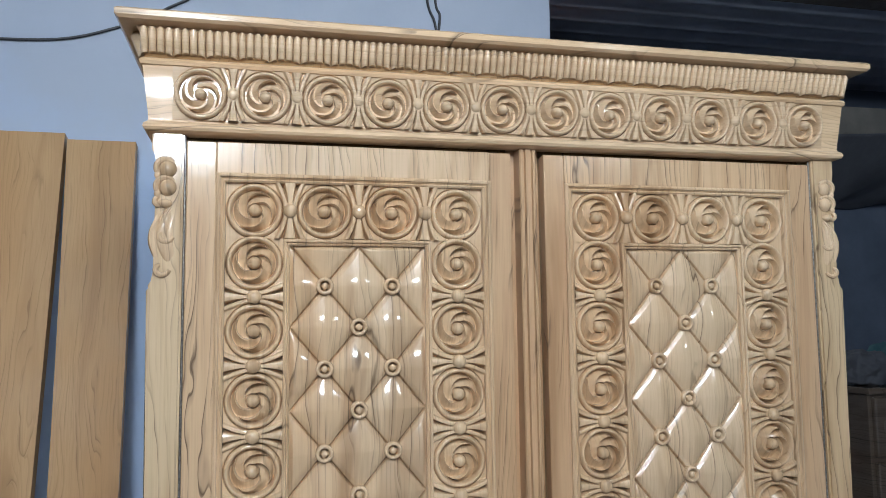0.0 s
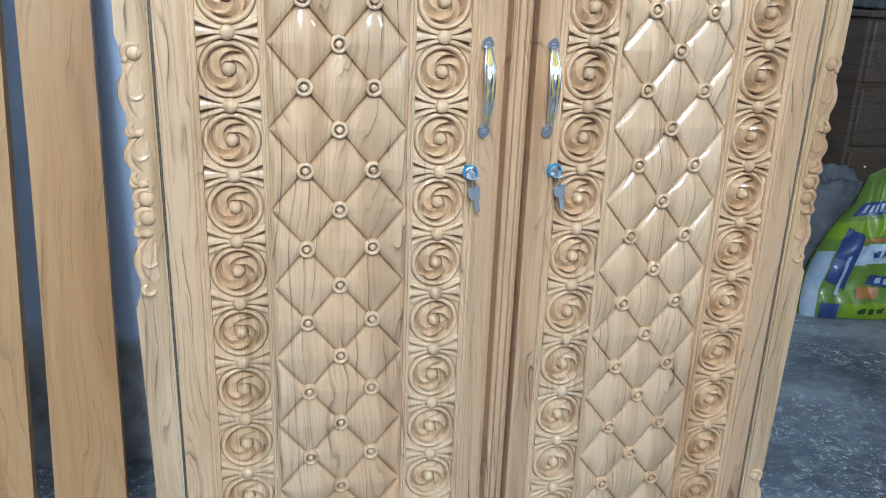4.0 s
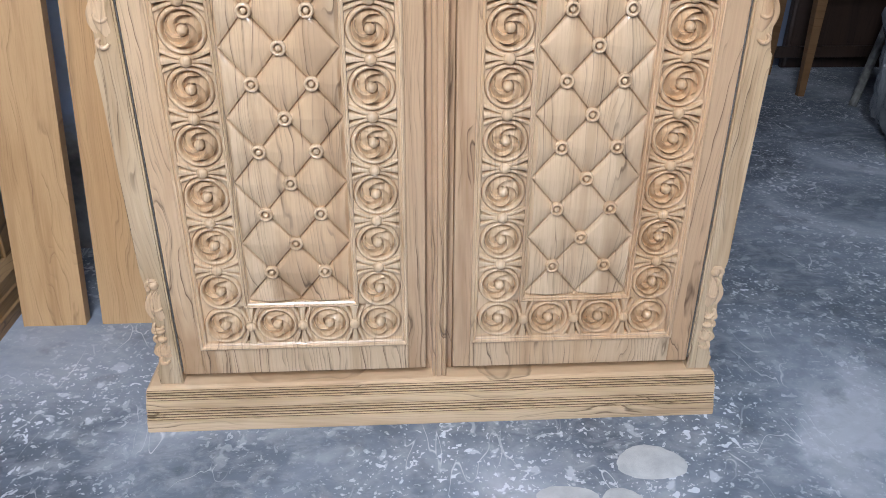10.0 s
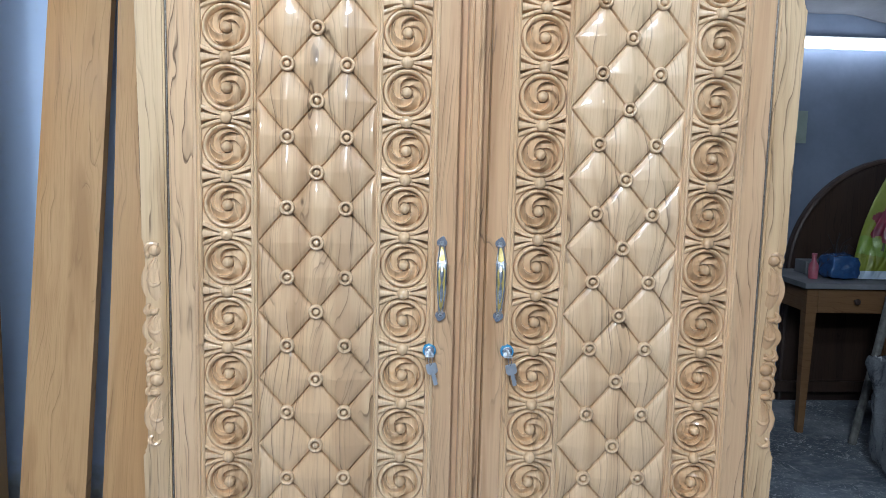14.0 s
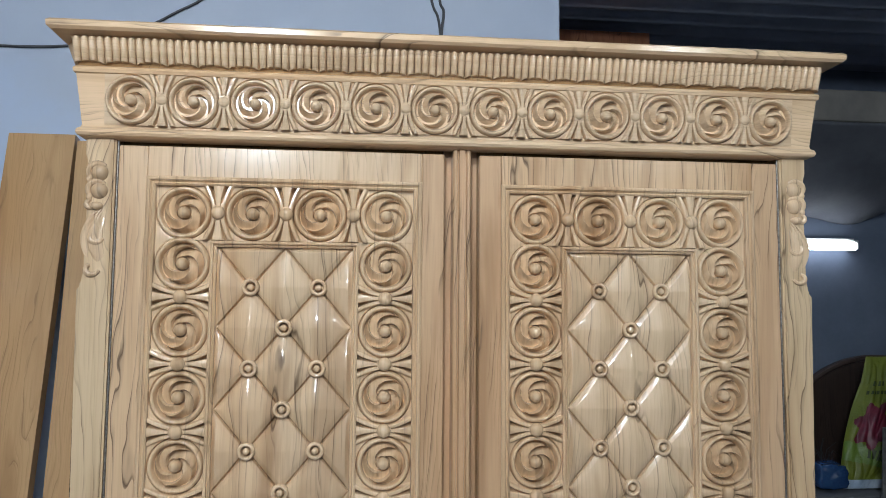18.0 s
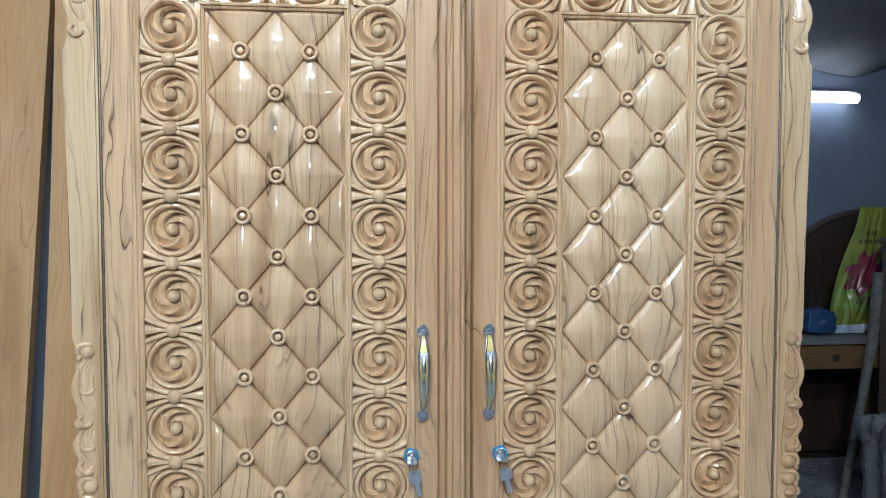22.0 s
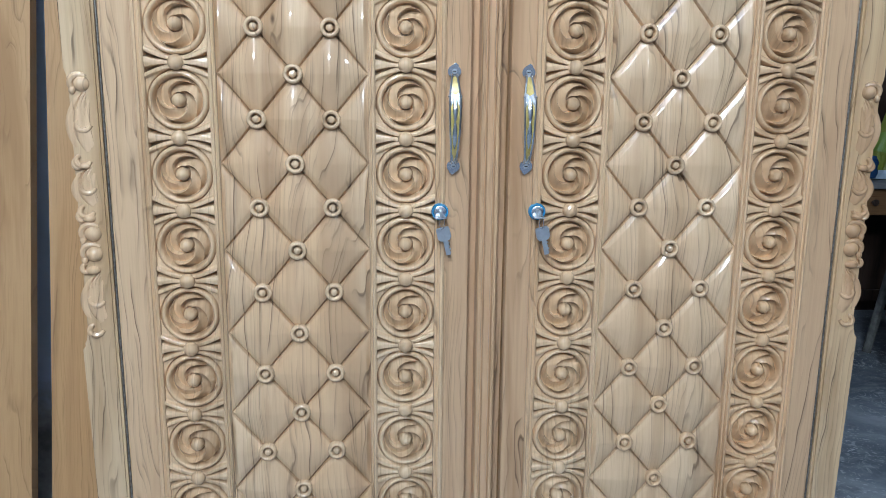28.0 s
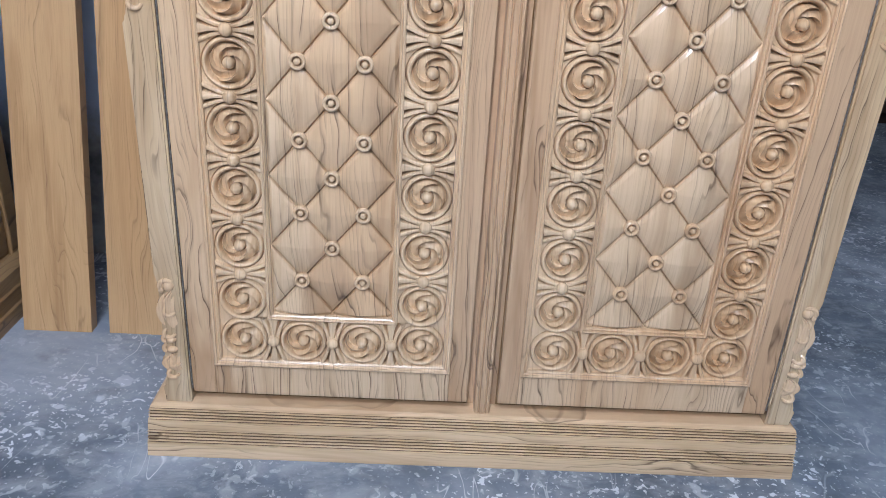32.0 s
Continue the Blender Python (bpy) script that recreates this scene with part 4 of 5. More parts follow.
def lock(x, lean_key, parent):
    z = 1.012
    bm = lathe([(0.0126, -0.002), (0.0126, 0.0075), (0.0114, 0.0100), (0.0098, 0.0096), (0.0094, 0.0070)], 28)
    for v in bm.verts:
        v.co = Vector((x + v.co.x, -v.co.z, z + v.co.y))
    body = part("lock", bm, blue_plastic, parent, "cam lock with blue film ring and a key in it", 40)
    bm = lathe([(0.0094, 0.0), (0.0094, 0.0085), (0.0080, 0.0092), (0.001, 0.0094)], 24)
    for v in bm.verts:
        v.co = Vector((x + v.co.x, -v.co.z, z + v.co.y))
    part("lock_core", bm, steel, body)
    bm = slab((x - 0.0080, -0.028, z - 0.0070), (x + 0.0080, -0.009, z - 0.0048), 0.0008)
    add_slab(bm, (x - 0.0018, -0.028, z - 0.0048), (x + 0.0018, -0.008, z + 0.0045), 0.0006)
    part("key_in_lock", bm, key_steel, body, "nickel key stuck in the lock")
    ring, n = [], 20
    for k in range(n + 1):
        w = 2 * math.pi * k / n
        ring.append((x + lean_key * 0.003 + 0.0035 * math.cos(w), -0.022 + 0.002 * math.cos(w), z - 0.0135 + 0.0095 * math.sin(w)))
    part("key_ring", add_tube(bmesh.new(), ring, [0.0007] * (n + 1), 6, caps=False), steel, body)
    m = Matrix.Translation((x + lean_key * 0.004, -0.018, z - 0.021)) @ pose(0, 0, 0, 6, -14 * 1.0, 0)
    bm = extruded([(-0.0085, 0.0), (0.0085, 0.0), (0.0100, -0.003), (0.0100, -0.016), (0.0065, -0.0205), (-0.0065, -0.0205), (-0.0100, -0.016), (-0.0100, -0.003)], "y", -0.0012, 0.0012)
    add_slab(bm, (-0.0033, -0.0010, -0.043), (0.0033, 0.0010, -0.0200))
    for k in range(4):
        add_slab(bm, (0.0030, -0.0010, -0.041 + k * 0.005), (0.0045 + 0.0007 * (k % 2), 0.0010, -0.0385 + k * 0.005))
    bm.transform(m)
    part("spare_key", bm, key_steel, body, "second nickel key hanging from the ring")


for x in (-0.0535, 0.0530):
    handle(x, wardrobe)
lock(-0.072, 0.6, wardrobe)
lock(0.072, 1.2, wardrobe)

# ---- beside the wardrobe ----
def leaning_board(x0, x1, tx0, tx1, y0, y1, z1, thick, label, hollow=0.0):
    """A board that stands on the floor and leans on the wall: bottom corners x0..x1 at y0, top corners tx0..tx1 at y1, z1. hollow: how far its edge at x0 curves in."""
    up = Vector((0, y1 - y0, z1)).normalized()
    back = Vector((0, up.z, -up.y)) * thick
    bm, rings, steps = bmesh.new(), [], 12
    for k in range(steps + 1):
        t = k / steps
        left = Vector((x0 + (tx0 - x0) * t + hollow * math.sin(math.pi * t), y0 + (y1 - y0) * t, z1 * t))
        right = Vector((x1 + (tx1 - x1) * t, y0 + (y1 - y0) * t, z1 * t))
        rings.append([bm.verts.new(p) for p in (left, right, right + back, left + back)])
    for a, b in zip(rings, rings[1:]):
        for k in range(4):
            bm.faces.new((a[k], a[(k + 1) % 4], b[(k + 1) % 4], b[k]))
    bm.faces.new(rings[0][::-1])
    bm.faces.new(rings[-1])
    long_edges = [e for e in bm.edges if len(e.link_faces) == 2 and e.calc_face_angle() > 1.0]
    bmesh.ops.bevel(bm, geom=long_edges, offset=0.0025, segments=2, affect="EDGES")
    low = min(v.co.z for v in bm.verts)
    for v in bm.verts:
        v.co.z -= low
    return tagged(part("plank", bm, wood_board, None, "", 30), label, "plank", group="planks leaning on the wall")


leaning_board(-1.068, -0.908, -1.050, -0.889, 0.410, 0.795, 2.055, 0.032, "planed brown teak plank leaning against the blue wall")
leaning_board(-0.866, -0.715, -0.884, -0.728, 0.412, 0.795, 2.040, 0.032, "planed brown teak plank leaning beside the wardrobe", 0.012)

# wires on the wall
def cable(name, points, label):
    bm = bmesh.new()
    smooth_points = []
    for a, b, c, d in zip([points[0]] + points[:-2], points[:-1], points[1:], points[2:] + [points[-1]]):
        for k in range(6):
            t = k / 6
            a_, b_, c_, d_ = map(Vector, (a, b, c, d))
            smooth_points.append(0.5 * (2 * b_ + (c_ - a_) * t + (2 * a_ - 5 * b_ + 4 * c_ - d_) * t * t + (3 * b_ - a_ - 3 * c_ + d_) * t ** 3))
    smooth_points.append(Vector(points[-1]))
    add_tube(bm, smooth_points, [0.0038] * len(smooth_points), 6)
    return tagged(part(name, bm, cable_mat), label, "cable")


wy = WALL_Y - 0.004
cable("cable", [(-2.2, wy, 2.40), (-1.35, wy, 2.315), (-0.97, wy, 2.306), (-0.785, wy, 2.352), (-0.67, wy, 2.41), (-0.56, wy, 2.50), (-0.5, wy, 2.75)], "black cable sagging along the blue wall")
cable("cable", [(0.0, wy, 2.75), (0.018, wy, 2.50), (0.040, wy, 2.43), (0.045, wy, 2.36), (0.02, wy, 2.25)], "thin black wire hanging down the wall")
cable("cable", [(0.035, wy, 2.75), (0.042, wy, 2.50), (0.055, wy, 2.45), (0.050, wy, 2.38), (0.06, wy, 2.25)], "second thin wire hanging down the wall")

# second wardrobe, its front towards +x
second = thing("wardrobe", (-1.38, -0.08, 0), "brown varnished wardrobe with carved cornice standing near the blue wall", "wardrobe")
SX, SY0, SY1 = -1.130, -0.72, 0.585
part("body", slab((-1.62, SY0, 0.14), (SX - 0.012, SY1, 1.90), 0.002), wood_brown, second)
for y in (SY1 - 0.052, SY0):
    part("pillar", slab((SX - 0.03, y, 0.145), (SX, y + 0.052, 1.872), 0.004), wood_brown, second)
for y0, y1 in ((SY0 + 0.058, -0.085), (-0.045, SY1 - 0.058)):
    d = part("door", slab((SX - 0.026, y0, 0.16), (SX - 0.006, y1, 1.865), 0.002), wood_brown, second)
    part("door_panel", slab((SX - 0.009, y0 + 0.07, 0.24), (SX - 0.002, y1 - 0.07, 1.79), 0.003), wood_brown, d)


def end_profile(profile, name, label):
    """A moulding along y on the front of the second wardrobe and round its far end."""
    bm = bmesh.new()
    loops = [[bm.verts.new(c) for c in ((SX + o, SY0 - o, z), (SX + o, SY1 + o, z), (-1.62, SY1 + o, z))] for o, z in profile]
    for a, b in zip(loops, loops[1:]):
        for k in range(2):
            bm.faces.new((a[k], a[k + 1], b[k + 1], b[k]))
    return part(name, bm, wood_brown_y, second, label, 25)


end_profile([(0.030, 0.0), (0.030, 0.045), (0.026, 0.05), (0.026, 0.085), (0.022, 0.09), (0.020, 0.125), (0.012, 0.135), (0.0, 0.148), (-0.03, 0.149)], "plinth", "")
second_cornice = end_profile([(-0.02, 1.868), (0.006, 1.870), (0.010, 1.876), (0.006, 1.884), (0.012, 1.888), (0.020, 1.972), (0.026, 1.975), (0.026, 1.985), (0.022, 1.988), (0.042, 2.036), (0.056, 2.040), (0.058, 2.050), (0.052, 2.055), (-0.03, 2.056)], "cornice", "carved flared cornice")
for k in range(9):
    y = SY1 - 0.055 - k * COR_PITCH
    piece("rosette", COR["mid" if k else "right"], second_cornice, pose(SX + 0.0145, y, 1.930, 0, 0, 90) @ pose(0, 0, 0, 5.5))
    piece("bead", COR_BEAD, second_cornice, pose(SX + 0.0215, y - COR_PITCH / 2, 1.930))
for k in range(74):
    piece("reed", REEDS[k % 4], second_cornice, pose(SX + 0.0235, SY1 + 0.008 - k * 0.01165, 1.990, 0, 0, 90) @ pose(0, 0, 0, flare))

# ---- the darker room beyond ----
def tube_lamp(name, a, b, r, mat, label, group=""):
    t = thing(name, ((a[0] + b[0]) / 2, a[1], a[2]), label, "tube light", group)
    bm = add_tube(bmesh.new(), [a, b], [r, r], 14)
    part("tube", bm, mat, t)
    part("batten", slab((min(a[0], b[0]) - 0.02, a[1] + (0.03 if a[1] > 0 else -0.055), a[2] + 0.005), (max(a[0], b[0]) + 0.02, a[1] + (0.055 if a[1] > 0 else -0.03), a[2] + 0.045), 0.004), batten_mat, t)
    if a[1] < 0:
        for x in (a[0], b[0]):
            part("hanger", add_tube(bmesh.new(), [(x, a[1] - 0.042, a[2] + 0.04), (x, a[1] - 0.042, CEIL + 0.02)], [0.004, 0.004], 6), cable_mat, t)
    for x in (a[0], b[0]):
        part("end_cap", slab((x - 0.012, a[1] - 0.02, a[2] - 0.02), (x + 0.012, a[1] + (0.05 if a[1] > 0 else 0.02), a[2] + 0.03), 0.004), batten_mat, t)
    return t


tube_lamp("tube_light", (1.42, FAR_Y - 0.07, 2.02), (2.585, FAR_Y - 0.07, 2.02), 0.027, far_glow, "lit white tube light on the far wall")


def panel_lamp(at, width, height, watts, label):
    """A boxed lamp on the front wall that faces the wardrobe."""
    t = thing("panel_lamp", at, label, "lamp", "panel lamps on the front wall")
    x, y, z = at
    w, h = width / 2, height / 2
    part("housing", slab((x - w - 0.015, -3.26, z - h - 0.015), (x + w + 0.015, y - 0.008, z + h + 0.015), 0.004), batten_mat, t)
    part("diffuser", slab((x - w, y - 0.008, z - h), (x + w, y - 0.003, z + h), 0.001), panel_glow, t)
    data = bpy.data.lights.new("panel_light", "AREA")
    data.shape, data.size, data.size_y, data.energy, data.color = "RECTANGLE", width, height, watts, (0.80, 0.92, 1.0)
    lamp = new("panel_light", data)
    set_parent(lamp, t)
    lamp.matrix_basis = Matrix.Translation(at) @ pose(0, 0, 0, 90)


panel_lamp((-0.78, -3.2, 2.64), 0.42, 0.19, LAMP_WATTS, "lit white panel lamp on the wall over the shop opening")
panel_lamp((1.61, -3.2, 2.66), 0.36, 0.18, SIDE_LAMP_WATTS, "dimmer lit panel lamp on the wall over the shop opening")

# Unseen tube, added so that the carving gets steep light from overhead.
tube_lamp("tube_light", (-0.95, -2.0, 2.90), (0.25, -2.0, 2.90), 0.02, added_tube_glow, "unseen tube light added under the tin roof for overhead light")

# notice on the far wall
board = slab((1.93, FAR_Y - 0.008, 1.48), (2.14, FAR_Y - 0.001, 1.66), 0.001)
tagged(part("notice", board, paper), "small faded green notice on the far wall", "notice")

# board fixed to the beam, beyond the end of the blue wall
tagged(part("board", slab((WALL_END + 0.01, 2.262, 2.36), (1.19, 2.299, 2.965), 0.003), wood_red_dark), "dark reddish-brown wooden board fixed to the roof beam", "board")

# beam and sagging tarpaulin under the tin roof
structure("beam", slab((WALL_END, 2.30, 2.58), (5.06, 2.44, 2.74), 0.012), beam_mat)
structure("rafter", slab((WALL_END, 1.40, 2.90), (5.06, 1.50, 3.02), 0.008), wood_dark)


def tarpaulin():
    xs, ys = np.linspace(0.42, 5.0, 120), np.linspace(2.28, FAR_Y - 0.01, 40)
    x, y = np.meshgrid(xs, ys)
    t = (y - 2.28) / (FAR_Y - 2.29)
    z = 2.60 - 0.36 * t - 0.07 * np.sin(math.pi * t) + 0.05 * t * np.sin(x * 4.1 + 0.8) + 0.022 * np.sin(x * 11 + y * 9) * t + 0.03 * np.sin(x * 2.3 - 0.5)
    verts = np.stack([x, y, z], -1).reshape(-1, 3)
    i = (np.arange(39)[:, None] * 120 + np.arange(119)[None]).ravel()
    me = raw("tarpaulin", verts.tolist(), np.stack([i, i + 1, i + 121, i + 120], -1).tolist(), cloth_mat)
    ob = piece("tarpaulin", me)
    mod = ob.modifiers.new("thickness", "SOLIDIFY")
    mod.thickness = 0.004
    tagged(ob, "grey tarpaulin sagging under the tin roof", "tarpaulin")


tarpaulin()

# round-topped headboard against the far wall
head = thing("headboard", (2.70, FAR_Y - 0.05, 0), "dark brown round-topped headboard propped against the wall", "headboard")
arc = [(2.70 + 0.64 * math.cos(math.pi * k / 36), 0.78 + 0.635 * math.sin(math.pi * k / 36)) for k in range(37)]
part("panel", extruded([(3.34, 0.0)] + arc + [(2.06, 0.0)], "y", FAR_Y - 0.055, FAR_Y - 0.022), wood_dark, head)
rim = [(2.70 + 0.625 * math.cos(math.pi * k / 36), FAR_Y - 0.055, 0.78 + 0.62 * math.sin(math.pi * k / 36)) for k in range(37)]
part("rim", add_tube(bmesh.new(), [(3.325, FAR_Y - 0.055, 0.02)] + rim + [(2.075, FAR_Y - 0.055, 0.02)], [0.016] * 39, 8), wood_dark, head)

# desk
DX0, DX1, DY0, DY1, DZ = 1.865, 2.66, 2.28, 2.80, 0.785
desk = thing("desk", ((DX0 + DX1) / 2, (DY0 + DY1) / 2, 0), "orange pine desk with a drawer and dusty grey top", "desk")
part("desk_top", slab((DX0, DY0, DZ - 0.028), (DX1, DY1, DZ), 0.004), grey_top, desk)
front = part("drawer", slab((DX0 + 0.09, DY0 + 0.035, DZ - 0.150), (DX1 - 0.09, DY0 + 0.055, DZ - 0.034), 0.003), wood_desk, desk)
knob = lathe([(0.006, 0), (0.006, 0.012), (0.014, 0.018), (0.016, 0.026), (0.010, 0.032)], 16)
knob.transform(Matrix.Translation(((DX0 + DX1) / 2 - 0.12, DY0 + 0.035, DZ - 0.092)) @ pose(0, 0, 0, 90))
part("knob", knob, wood_dark, front)
for a, b in (((DX0 + 0.04, DY0 + 0.04, DZ - 0.155), (DX1 - 0.04, DY0 + 0.06, DZ - 0.028)), ((DX0 + 0.04, DY0 + 0.06, DZ - 0.155), (DX0 + 0.06, DY1 - 0.03, DZ - 0.028)), ((DX1 - 0.06, DY0 + 0.06, DZ - 0.155), (DX1 - 0.04, DY1 - 0.03, DZ - 0.028))):
    part("apron", slab(a, b, 0.002), wood_desk, desk)
for x in (DX0 + 0.058, DX1 - 0.058):
    for y in (DY0 + 0.062, DY1 - 0.062):
        bm = bmesh.new()
        add_tube(bm, [(x, y, 0), (x, y, DZ - 0.16), (x, y, DZ - 0.03)], [0.022, 0.037, 0.039], 4)
        bmesh.ops.rotate(bm, cent=(x, y, 0), matrix=Matrix.Rotation(math.pi / 4, 3, "Z"), verts=bm.verts)
        part("leg", bm, wood_desk, desk)
part("stretcher", slab((DX0 + 0.07, DY1 - 0.08, 0.10), (DX1 - 0.07, DY1 - 0.06, 0.16), 0.003), wood_dark, desk)


def lumpy(name, at, size, seed, material, label, category, rough=0.12, group="", squash=0.0, parent=None, tilt=(0, 0, 0)):
    """A slumped, creased bag that stands on its flattened base."""
    bm = bmesh.new()
    bmesh.ops.create_icosphere(bm, subdivisions=5, radius=1.0)
    off = Vector((seed * 3.7, seed * 1.3, seed * 2.1))
    rot = Euler([radians(a) for a in tilt]).to_matrix()
    for v in bm.verts:
        d = v.co.normalized()
        box = max(abs(d.x), abs(d.y), abs(d.z))
        p = d / (box ** 0.62)
        crease = noise.noise(d * 2.1 + off) * rough + abs(noise.noise(d * 5.3 + off)) * rough * 0.55 + noise.noise(d * 12 + off) * rough * 0.15
        p *= 1 + crease - rough * 0.3
        q = Vector((p.x * size[0] * (1 + 0.12 * -d.z), p.y * size[1], (p.z + 1) * size[2]))
        q = rot @ q
        v.co = Vector(at) + Vector((q.x, q.y, max(q.z, 0.0)))
    low = min(v.co.z for v in bm.verts)
    for v in bm.verts:
        v.co.z += at[2] - low
    ob = part(name, bm, material, parent, "", 0)
    if parent is None:
        tagged(ob, label, category, group)
    return ob


# bags
tagged(lumpy("sack", (2.17, 1.72, 0), (0.175, 0.13, 0.305), 2, sack_mat, "", "", 0.22, tilt=(0, -11, 0)), "crumpled grey polythene sack slumped on the floor", "sack")


def printed_bag(name, corners, thick, seed, base, label, zones):
    """A filled flat bag: corners are its foot's two ends and its head's two ends; zones of print follow its skin."""
    nu, nv = 80, 110
    b0, b1, t0, t1 = [np.array(c) for c in corners]
    out = np.cross(b1 - b0, t0 - b0)
    out = out / np.linalg.norm(out)
    if out[1] > 0:
        out = -out
    u, v = np.meshgrid(np.linspace(0, 1, nu), np.linspace(0, 1, nv))
    flat = (b0 * (1 - u[..., None]) + b1 * u[..., None]) * (1 - v[..., None]) + (t0 * (1 - u[..., None]) + t1 * u[..., None]) * v[..., None]
    swell = ((u - 0.5) * np.sin(math.pi * np.clip(v * 1.25, 0, 1)) ** 0.8)[..., None]
    flat = flat + swell * (b1 - b0) * 0.24
    puff = thick * (np.sin(math.pi * u) * np.clip(np.sin(math.pi * np.clip(v * 0.93 + 0.07, 0, 1)), 0, 1)) ** 0.5
    crease = np.array([[noise.noise(Vector((a * 3.2 + seed, b * 4.1, seed * 1.7))) * 0.6 + abs(noise.noise(Vector((a * 7 + seed, b * 5 - seed, 2.0)))) * 0.7 for a in u[0]] for b in v[:, 0]])
    front = flat + out * (puff * (1 + 0.5 * crease) + 0.012 * crease)[..., None]
    back = flat - out * (puff * 0.5 + 0.004)[..., None]

    def sheet(points, keep, flip=False):
        index = np.arange(nu * nv).reshape(nv, nu)
        faces = [(index[k, i], index[k, i + 1], index[k + 1, i + 1], index[k + 1, i]) for k in range(nv - 1) for i in range(nu - 1) if keep((i + 0.5) / (nu - 1), (k + 0.5) / (nv - 1))]
        faces = [tuple(int(q) for q in (f[::-1] if flip else f)) for f in faces]
        used = sorted({q for f in faces for q in f})
        place = {q: n for n, q in enumerate(used)}
        flat_points = points.reshape(-1, 3)
        return [tuple(flat_points[q]) for q in used], [[place[q] for q in f] for f in faces]

    va, fa = sheet(front, lambda a, b: True)
    vb, fb = sheet(back, lambda a, b: True, True)
    rim = list(range(nu)) + [nu * k + nu - 1 for k in range(1, nv)] + list(range(nu * nv - 2, nu * (nv - 1) - 1, -1)) + [nu * k for k in range(nv - 2, 0, -1)]
    n = nu * nv
    side = [[rim[k - 1], rim[k], rim[k] + n, rim[k - 1] + n] for k in range(len(rim))]
    verts = np.array(va + vb)
    verts[:, 2] = np.maximum(verts[:, 2], min(b0[2], b1[2]))
    bag = piece(name, raw(name, [tuple(p) for p in verts], fa + [[q + n for q in f] for f in fb] + side, base, 60))
    tagged(bag, label, "bag", "printed bags")
    for k, (zone, mat, keep) in enumerate(zones):
        lifted = front + out * (0.0012 * (k + 1))
        lifted[..., 2] = np.maximum(lifted[..., 2], min(b0[2], b1[2]) + 0.001)
        vz, fz = sheet(lifted, keep)
        if fz:
            piece(zone, raw(zone, vz, fz, mat), bag)
    return bag


def area(u0, u1, v0, v1, slant=0.0):
    return lambda a, b: u0 < a < u1 and v0 < b + slant * (a - 0.5) < v1


def letters(u0, u1, v0, v1, slant=0.0):
    """Bars that stand for a line of print."""
    return lambda a, b: u0 < a < u1 and v0 < b + slant * (a - 0.5) < v1 and math.sin(a * 97) > -0.35


def blot(u, v, r, s=1.0):
    return lambda a, b: (a - u) ** 2 + ((b - v) * s) ** 2 < (r * (1 + 0.18 * math.sin(7 * math.atan2((b - v) * s, a - u)))) ** 2


BAG_ZONES = [
    ("lime_fold", bag_lime, lambda a, b: a > 0.80 - 0.25 * b and b > 0.50), ("lime_band", bag_lime, area(0.0, 0.62, 0.54, 0.66)), ("lime_foot", bag_lime, area(0.26, 1.0, 0.0, 0.11, -0.06)),
    ("name_band", bag_blue, area(0.06, 0.55, 0.68, 0.77, 0.05)), ("print", bag_white, letters(0.10, 0.45, 0.70, 0.75, 0.05)),
    ("sky", bag_white, area(0.26, 1.0, 0.37, 0.50, -0.05)), ("brown_line", bag_orange, area(0.2, 1.0, 0.505, 0.53, 0.03)),
    ("print", bag_blue, letters(0.36, 0.80, 0.41, 0.45, -0.05)), ("blue_edge", bag_blue, area(0.10, 0.26, 0.10, 0.46, 0.4)), ("pale_edge", bag_white, area(0.0, 0.09, 0.0, 0.46)),
    ("blue_corner", bag_blue, area(0.12, 0.24, 0.0, 0.10)), ("name_bar", bag_blue, area(0.40, 0.92, 0.22, 0.285, 0.12)), ("print", bag_white, letters(0.44, 0.88, 0.235, 0.27, 0.12)),
    ("picture", bag_orange, area(0.34, 0.50, 0.14, 0.21, 0.0)), ("print", bag_white, letters(0.16, 0.22, 0.16, 0.42)), ("print", ink, letters(0.36, 0.7, 0.04, 0.075, -0.06)),
]
printed_bag("cement_bag", [(1.89, 1.50, 0), (2.42, 1.36, 0), (2.185, 1.58, 0.60), (2.36, 1.52, 0.71)], 0.10, 5, bag_green, "green, white and navy printed bag standing on the floor", BAG_ZONES)
printed_bag("cement_bag", [(2.42, 1.52, 0), (2.86, 1.46, 0), (2.46, 1.62, 0.66), (2.84, 1.60, 0.64)], 0.10, 8, bag_green, "green printed bag leaning beside the chest", BAG_ZONES)

# yellow bag, jug and bottle on the desk
printed_bag("rice_bag", [(2.19, 2.44, DZ), (2.45, 2.44, DZ), (2.43, 2.56, 1.42), (2.64, 2.56, 1.42)], 0.055, 11, bag_yellow, "yellow printed bag with maroon flower standing on the desk", [
    ("leaves", bag_green, area(0.0, 1.0, 0.16, 0.30, 0.1)), ("flower", bag_red, blot(0.36, 0.46, 0.27, 1.7)), ("blue_flower", bag_blue, blot(0.82, 0.62, 0.24, 1.6)), ("pale_petals", bag_white, blot(0.82, 0.62, 0.12, 1.4)),
    ("print", ink, letters(0.16, 0.45, 0.76, 0.80)), ("print", ink, letters(0.12, 0.55, 0.70, 0.725)), ("print", ink, letters(0.3, 0.9, 0.20, 0.27, 0.1)), ("foot_band", bag_white, area(0.0, 1.0, 0.0, 0.06))])
tagged(lumpy("jug", (2.13, 2.46, DZ), (0.085, 0.08, 0.065), 4, blue_jug, "", "", 0.12), "glossy dark blue plastic bundle lying on the desk", "bundle")
stuff = bmesh.new()
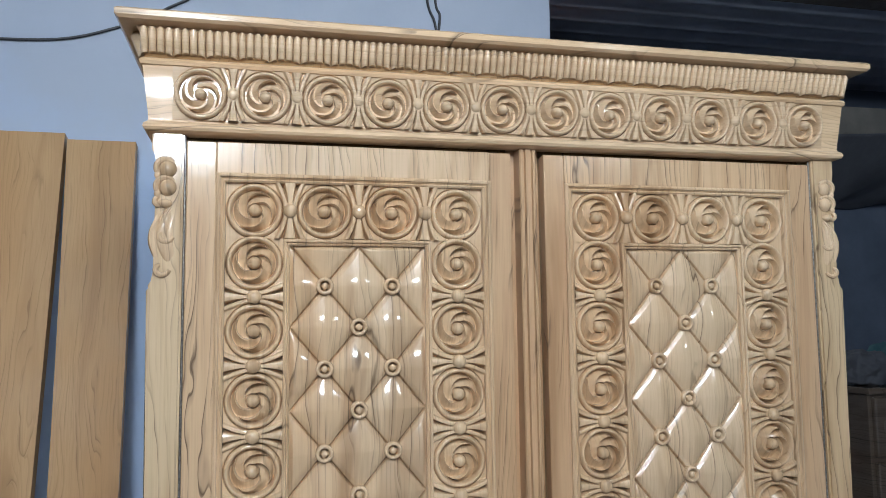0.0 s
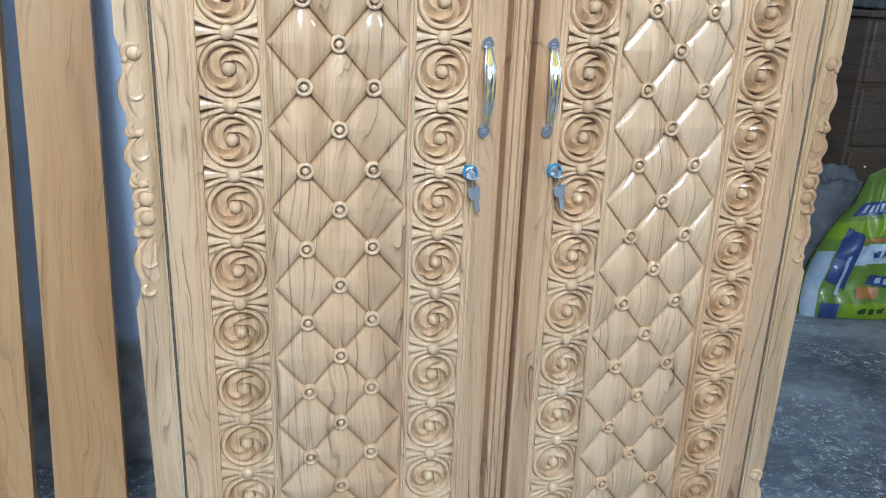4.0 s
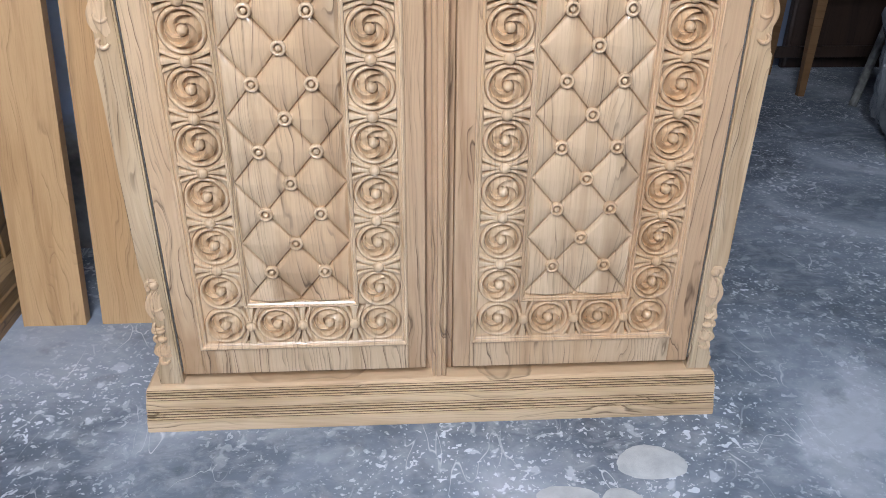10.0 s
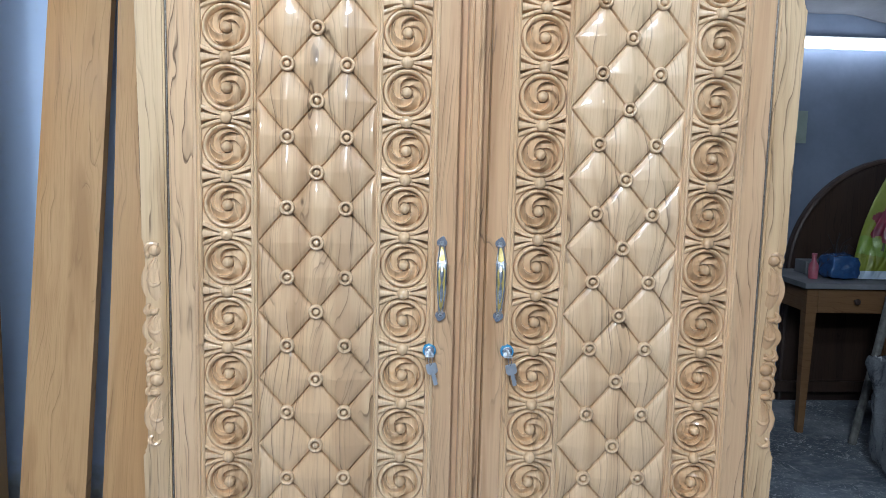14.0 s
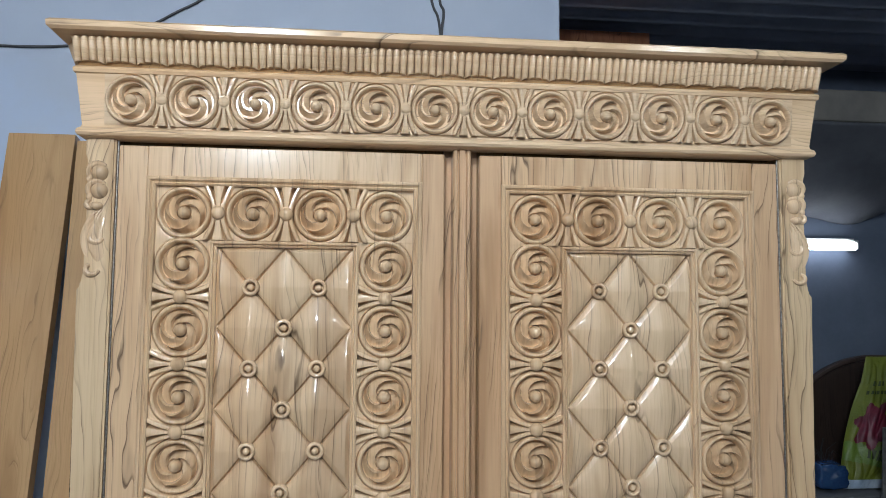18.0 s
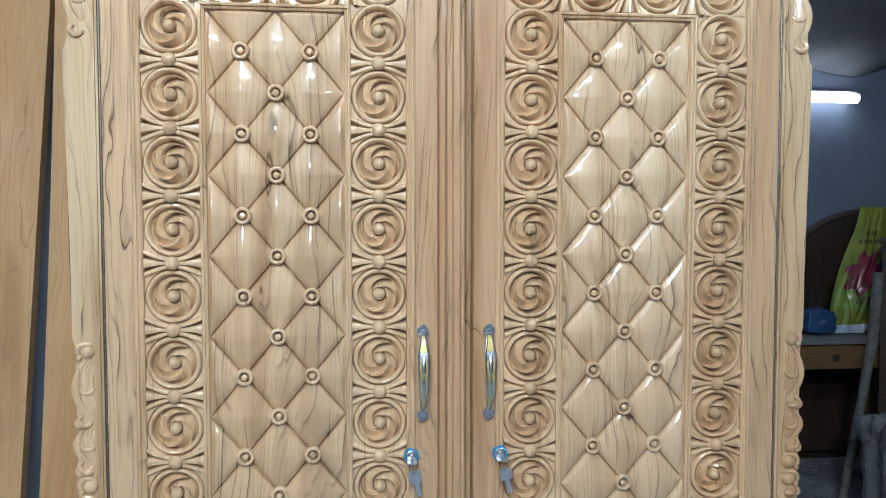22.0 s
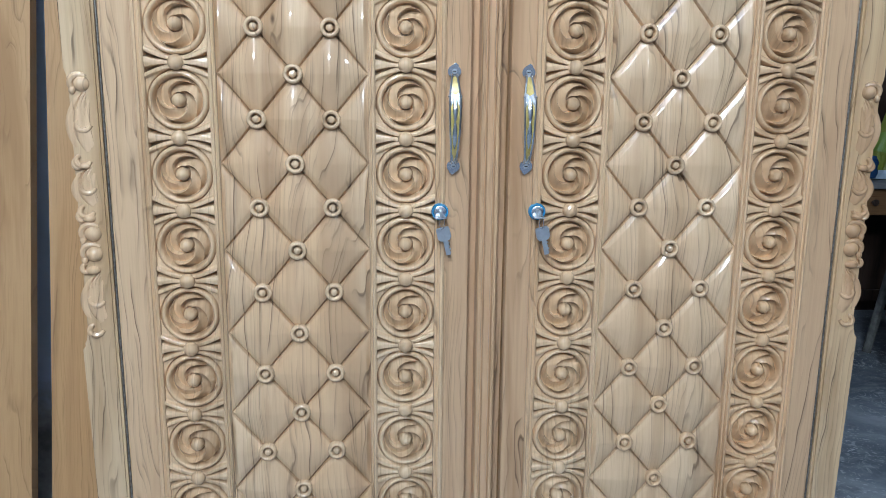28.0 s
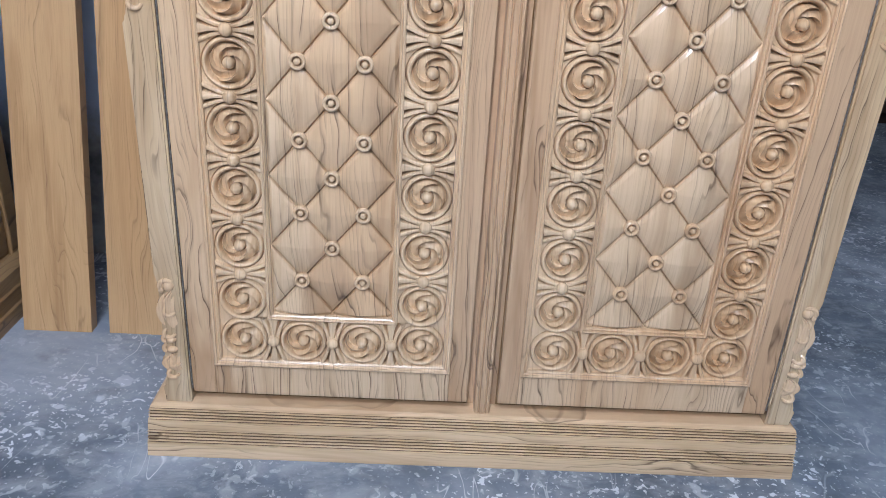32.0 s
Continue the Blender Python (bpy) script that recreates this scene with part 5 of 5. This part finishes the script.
for k in range(9):
    a = random.Random(k).uniform(0, 6.28)
    add_tube(stuff, [(2.13 + 0.02 * k / 3, 2.52, DZ + 0.05), (2.16 + 0.05 * math.cos(a), 2.53 + 0.03 * math.sin(a), DZ + 0.17), (2.15 + 0.12 * math.cos(a), 2.53, DZ + 0.15 + 0.08 * math.sin(a))], [0.002, 0.0018, 0.0012], 5)
tagged(part("wire_bundle", stuff, cable_mat), "tangle of thin dark wire behind the blue bundle", "wire")
bottle = lathe([(0.022, 0), (0.024, 0.01), (0.024, 0.07), (0.012, 0.09), (0.011, 0.11), (0.013, 0.112), (0.013, 0.13)], 16)
bottle.transform(Matrix.Translation((1.985, 2.44, DZ)))
tagged(part("bottle", bottle, pink_plastic), "small pink plastic bottle standing on the desk", "bottle")
tagged(part("box", slab((2.02, 2.58, DZ), (2.22, 2.70, DZ + 0.07), 0.004), grey_top), "low grey box at the back of the desk", "box")

# stick that leans on the desk
tagged(part("stick", add_tube(bmesh.new(), [(2.10, 2.165, 0.010), (2.205, 2.19, 0.50), (2.262, 2.20, 0.80), (2.285, 2.205, 1.11)], [0.019, 0.020, 0.024, 0.024], 10), bark), "whitewashed pole standing before the desk", "stick")

# carved chest of drawers
CX0, CX1, CY0, CY1, CZ = 2.325, 3.15, 1.90, 2.24, 1.275
chest = thing("chest_of_drawers", ((CX0 + CX1) / 2, (CY0 + CY1) / 2, 0), "dark carved wooden chest of drawers with sacks on top", "chest of drawers")
part("carcass", slab((CX0, CY0 + 0.02, 0), (CX1, CY1, CZ - 0.03), 0.004), chest_wood, chest)
part("top", slab((CX0 - 0.02, CY0 - 0.015, CZ - 0.03), (CX1 + 0.02, CY1, CZ), 0.006), chest_wood, chest)
GRAPE = ball_mesh("carved_grape", (0.026, 0.014, 0.026), chest_wood, 12, 8)
for k in range(4):
    z0 = 0.07 + k * 0.295
    d = part("drawer", slab((CX0 + 0.02, CY0 - 0.002, z0), (CX1 - 0.02, CY0 + 0.03, z0 + 0.275), 0.010), chest_wood, chest)
    for row in range(2):
        for c in range(4):
            for x in (CX0 + 0.20 + c * 0.05 + row * 0.025, CX1 - 0.20 - c * 0.05 - row * 0.025):
                piece("carved_grape", GRAPE, d, Matrix.Translation((x, CY0 - 0.002, z0 + 0.115 + row * 0.045)))
    for s, xc in ((1, CX0 + 0.11), (-1, CX1 - 0.11)):
        vine = [(xc + s * 0.05 * math.sin(w), CY0 - 0.004, z0 + 0.14 + 0.06 * math.cos(w)) for w in np.linspace(0.2, 5.2, 16)]
        part("carved_vine", add_tube(bmesh.new(), vine, [0.007] * 16, 8), chest_wood, d)
tagged(lumpy("folded_cloth", (2.42, 2.06, CZ), (0.10, 0.10, 0.085), 6, cloth_mat, "", "", 0.18), "grey-blue crumpled cloth lying on the chest", "cloth")
tagged(lumpy("folded_cloth", (2.64, 2.06, CZ), (0.12, 0.11, 0.105), 9, teal, "", "", 0.18), "teal crumpled cloth lying on the chest", "cloth")
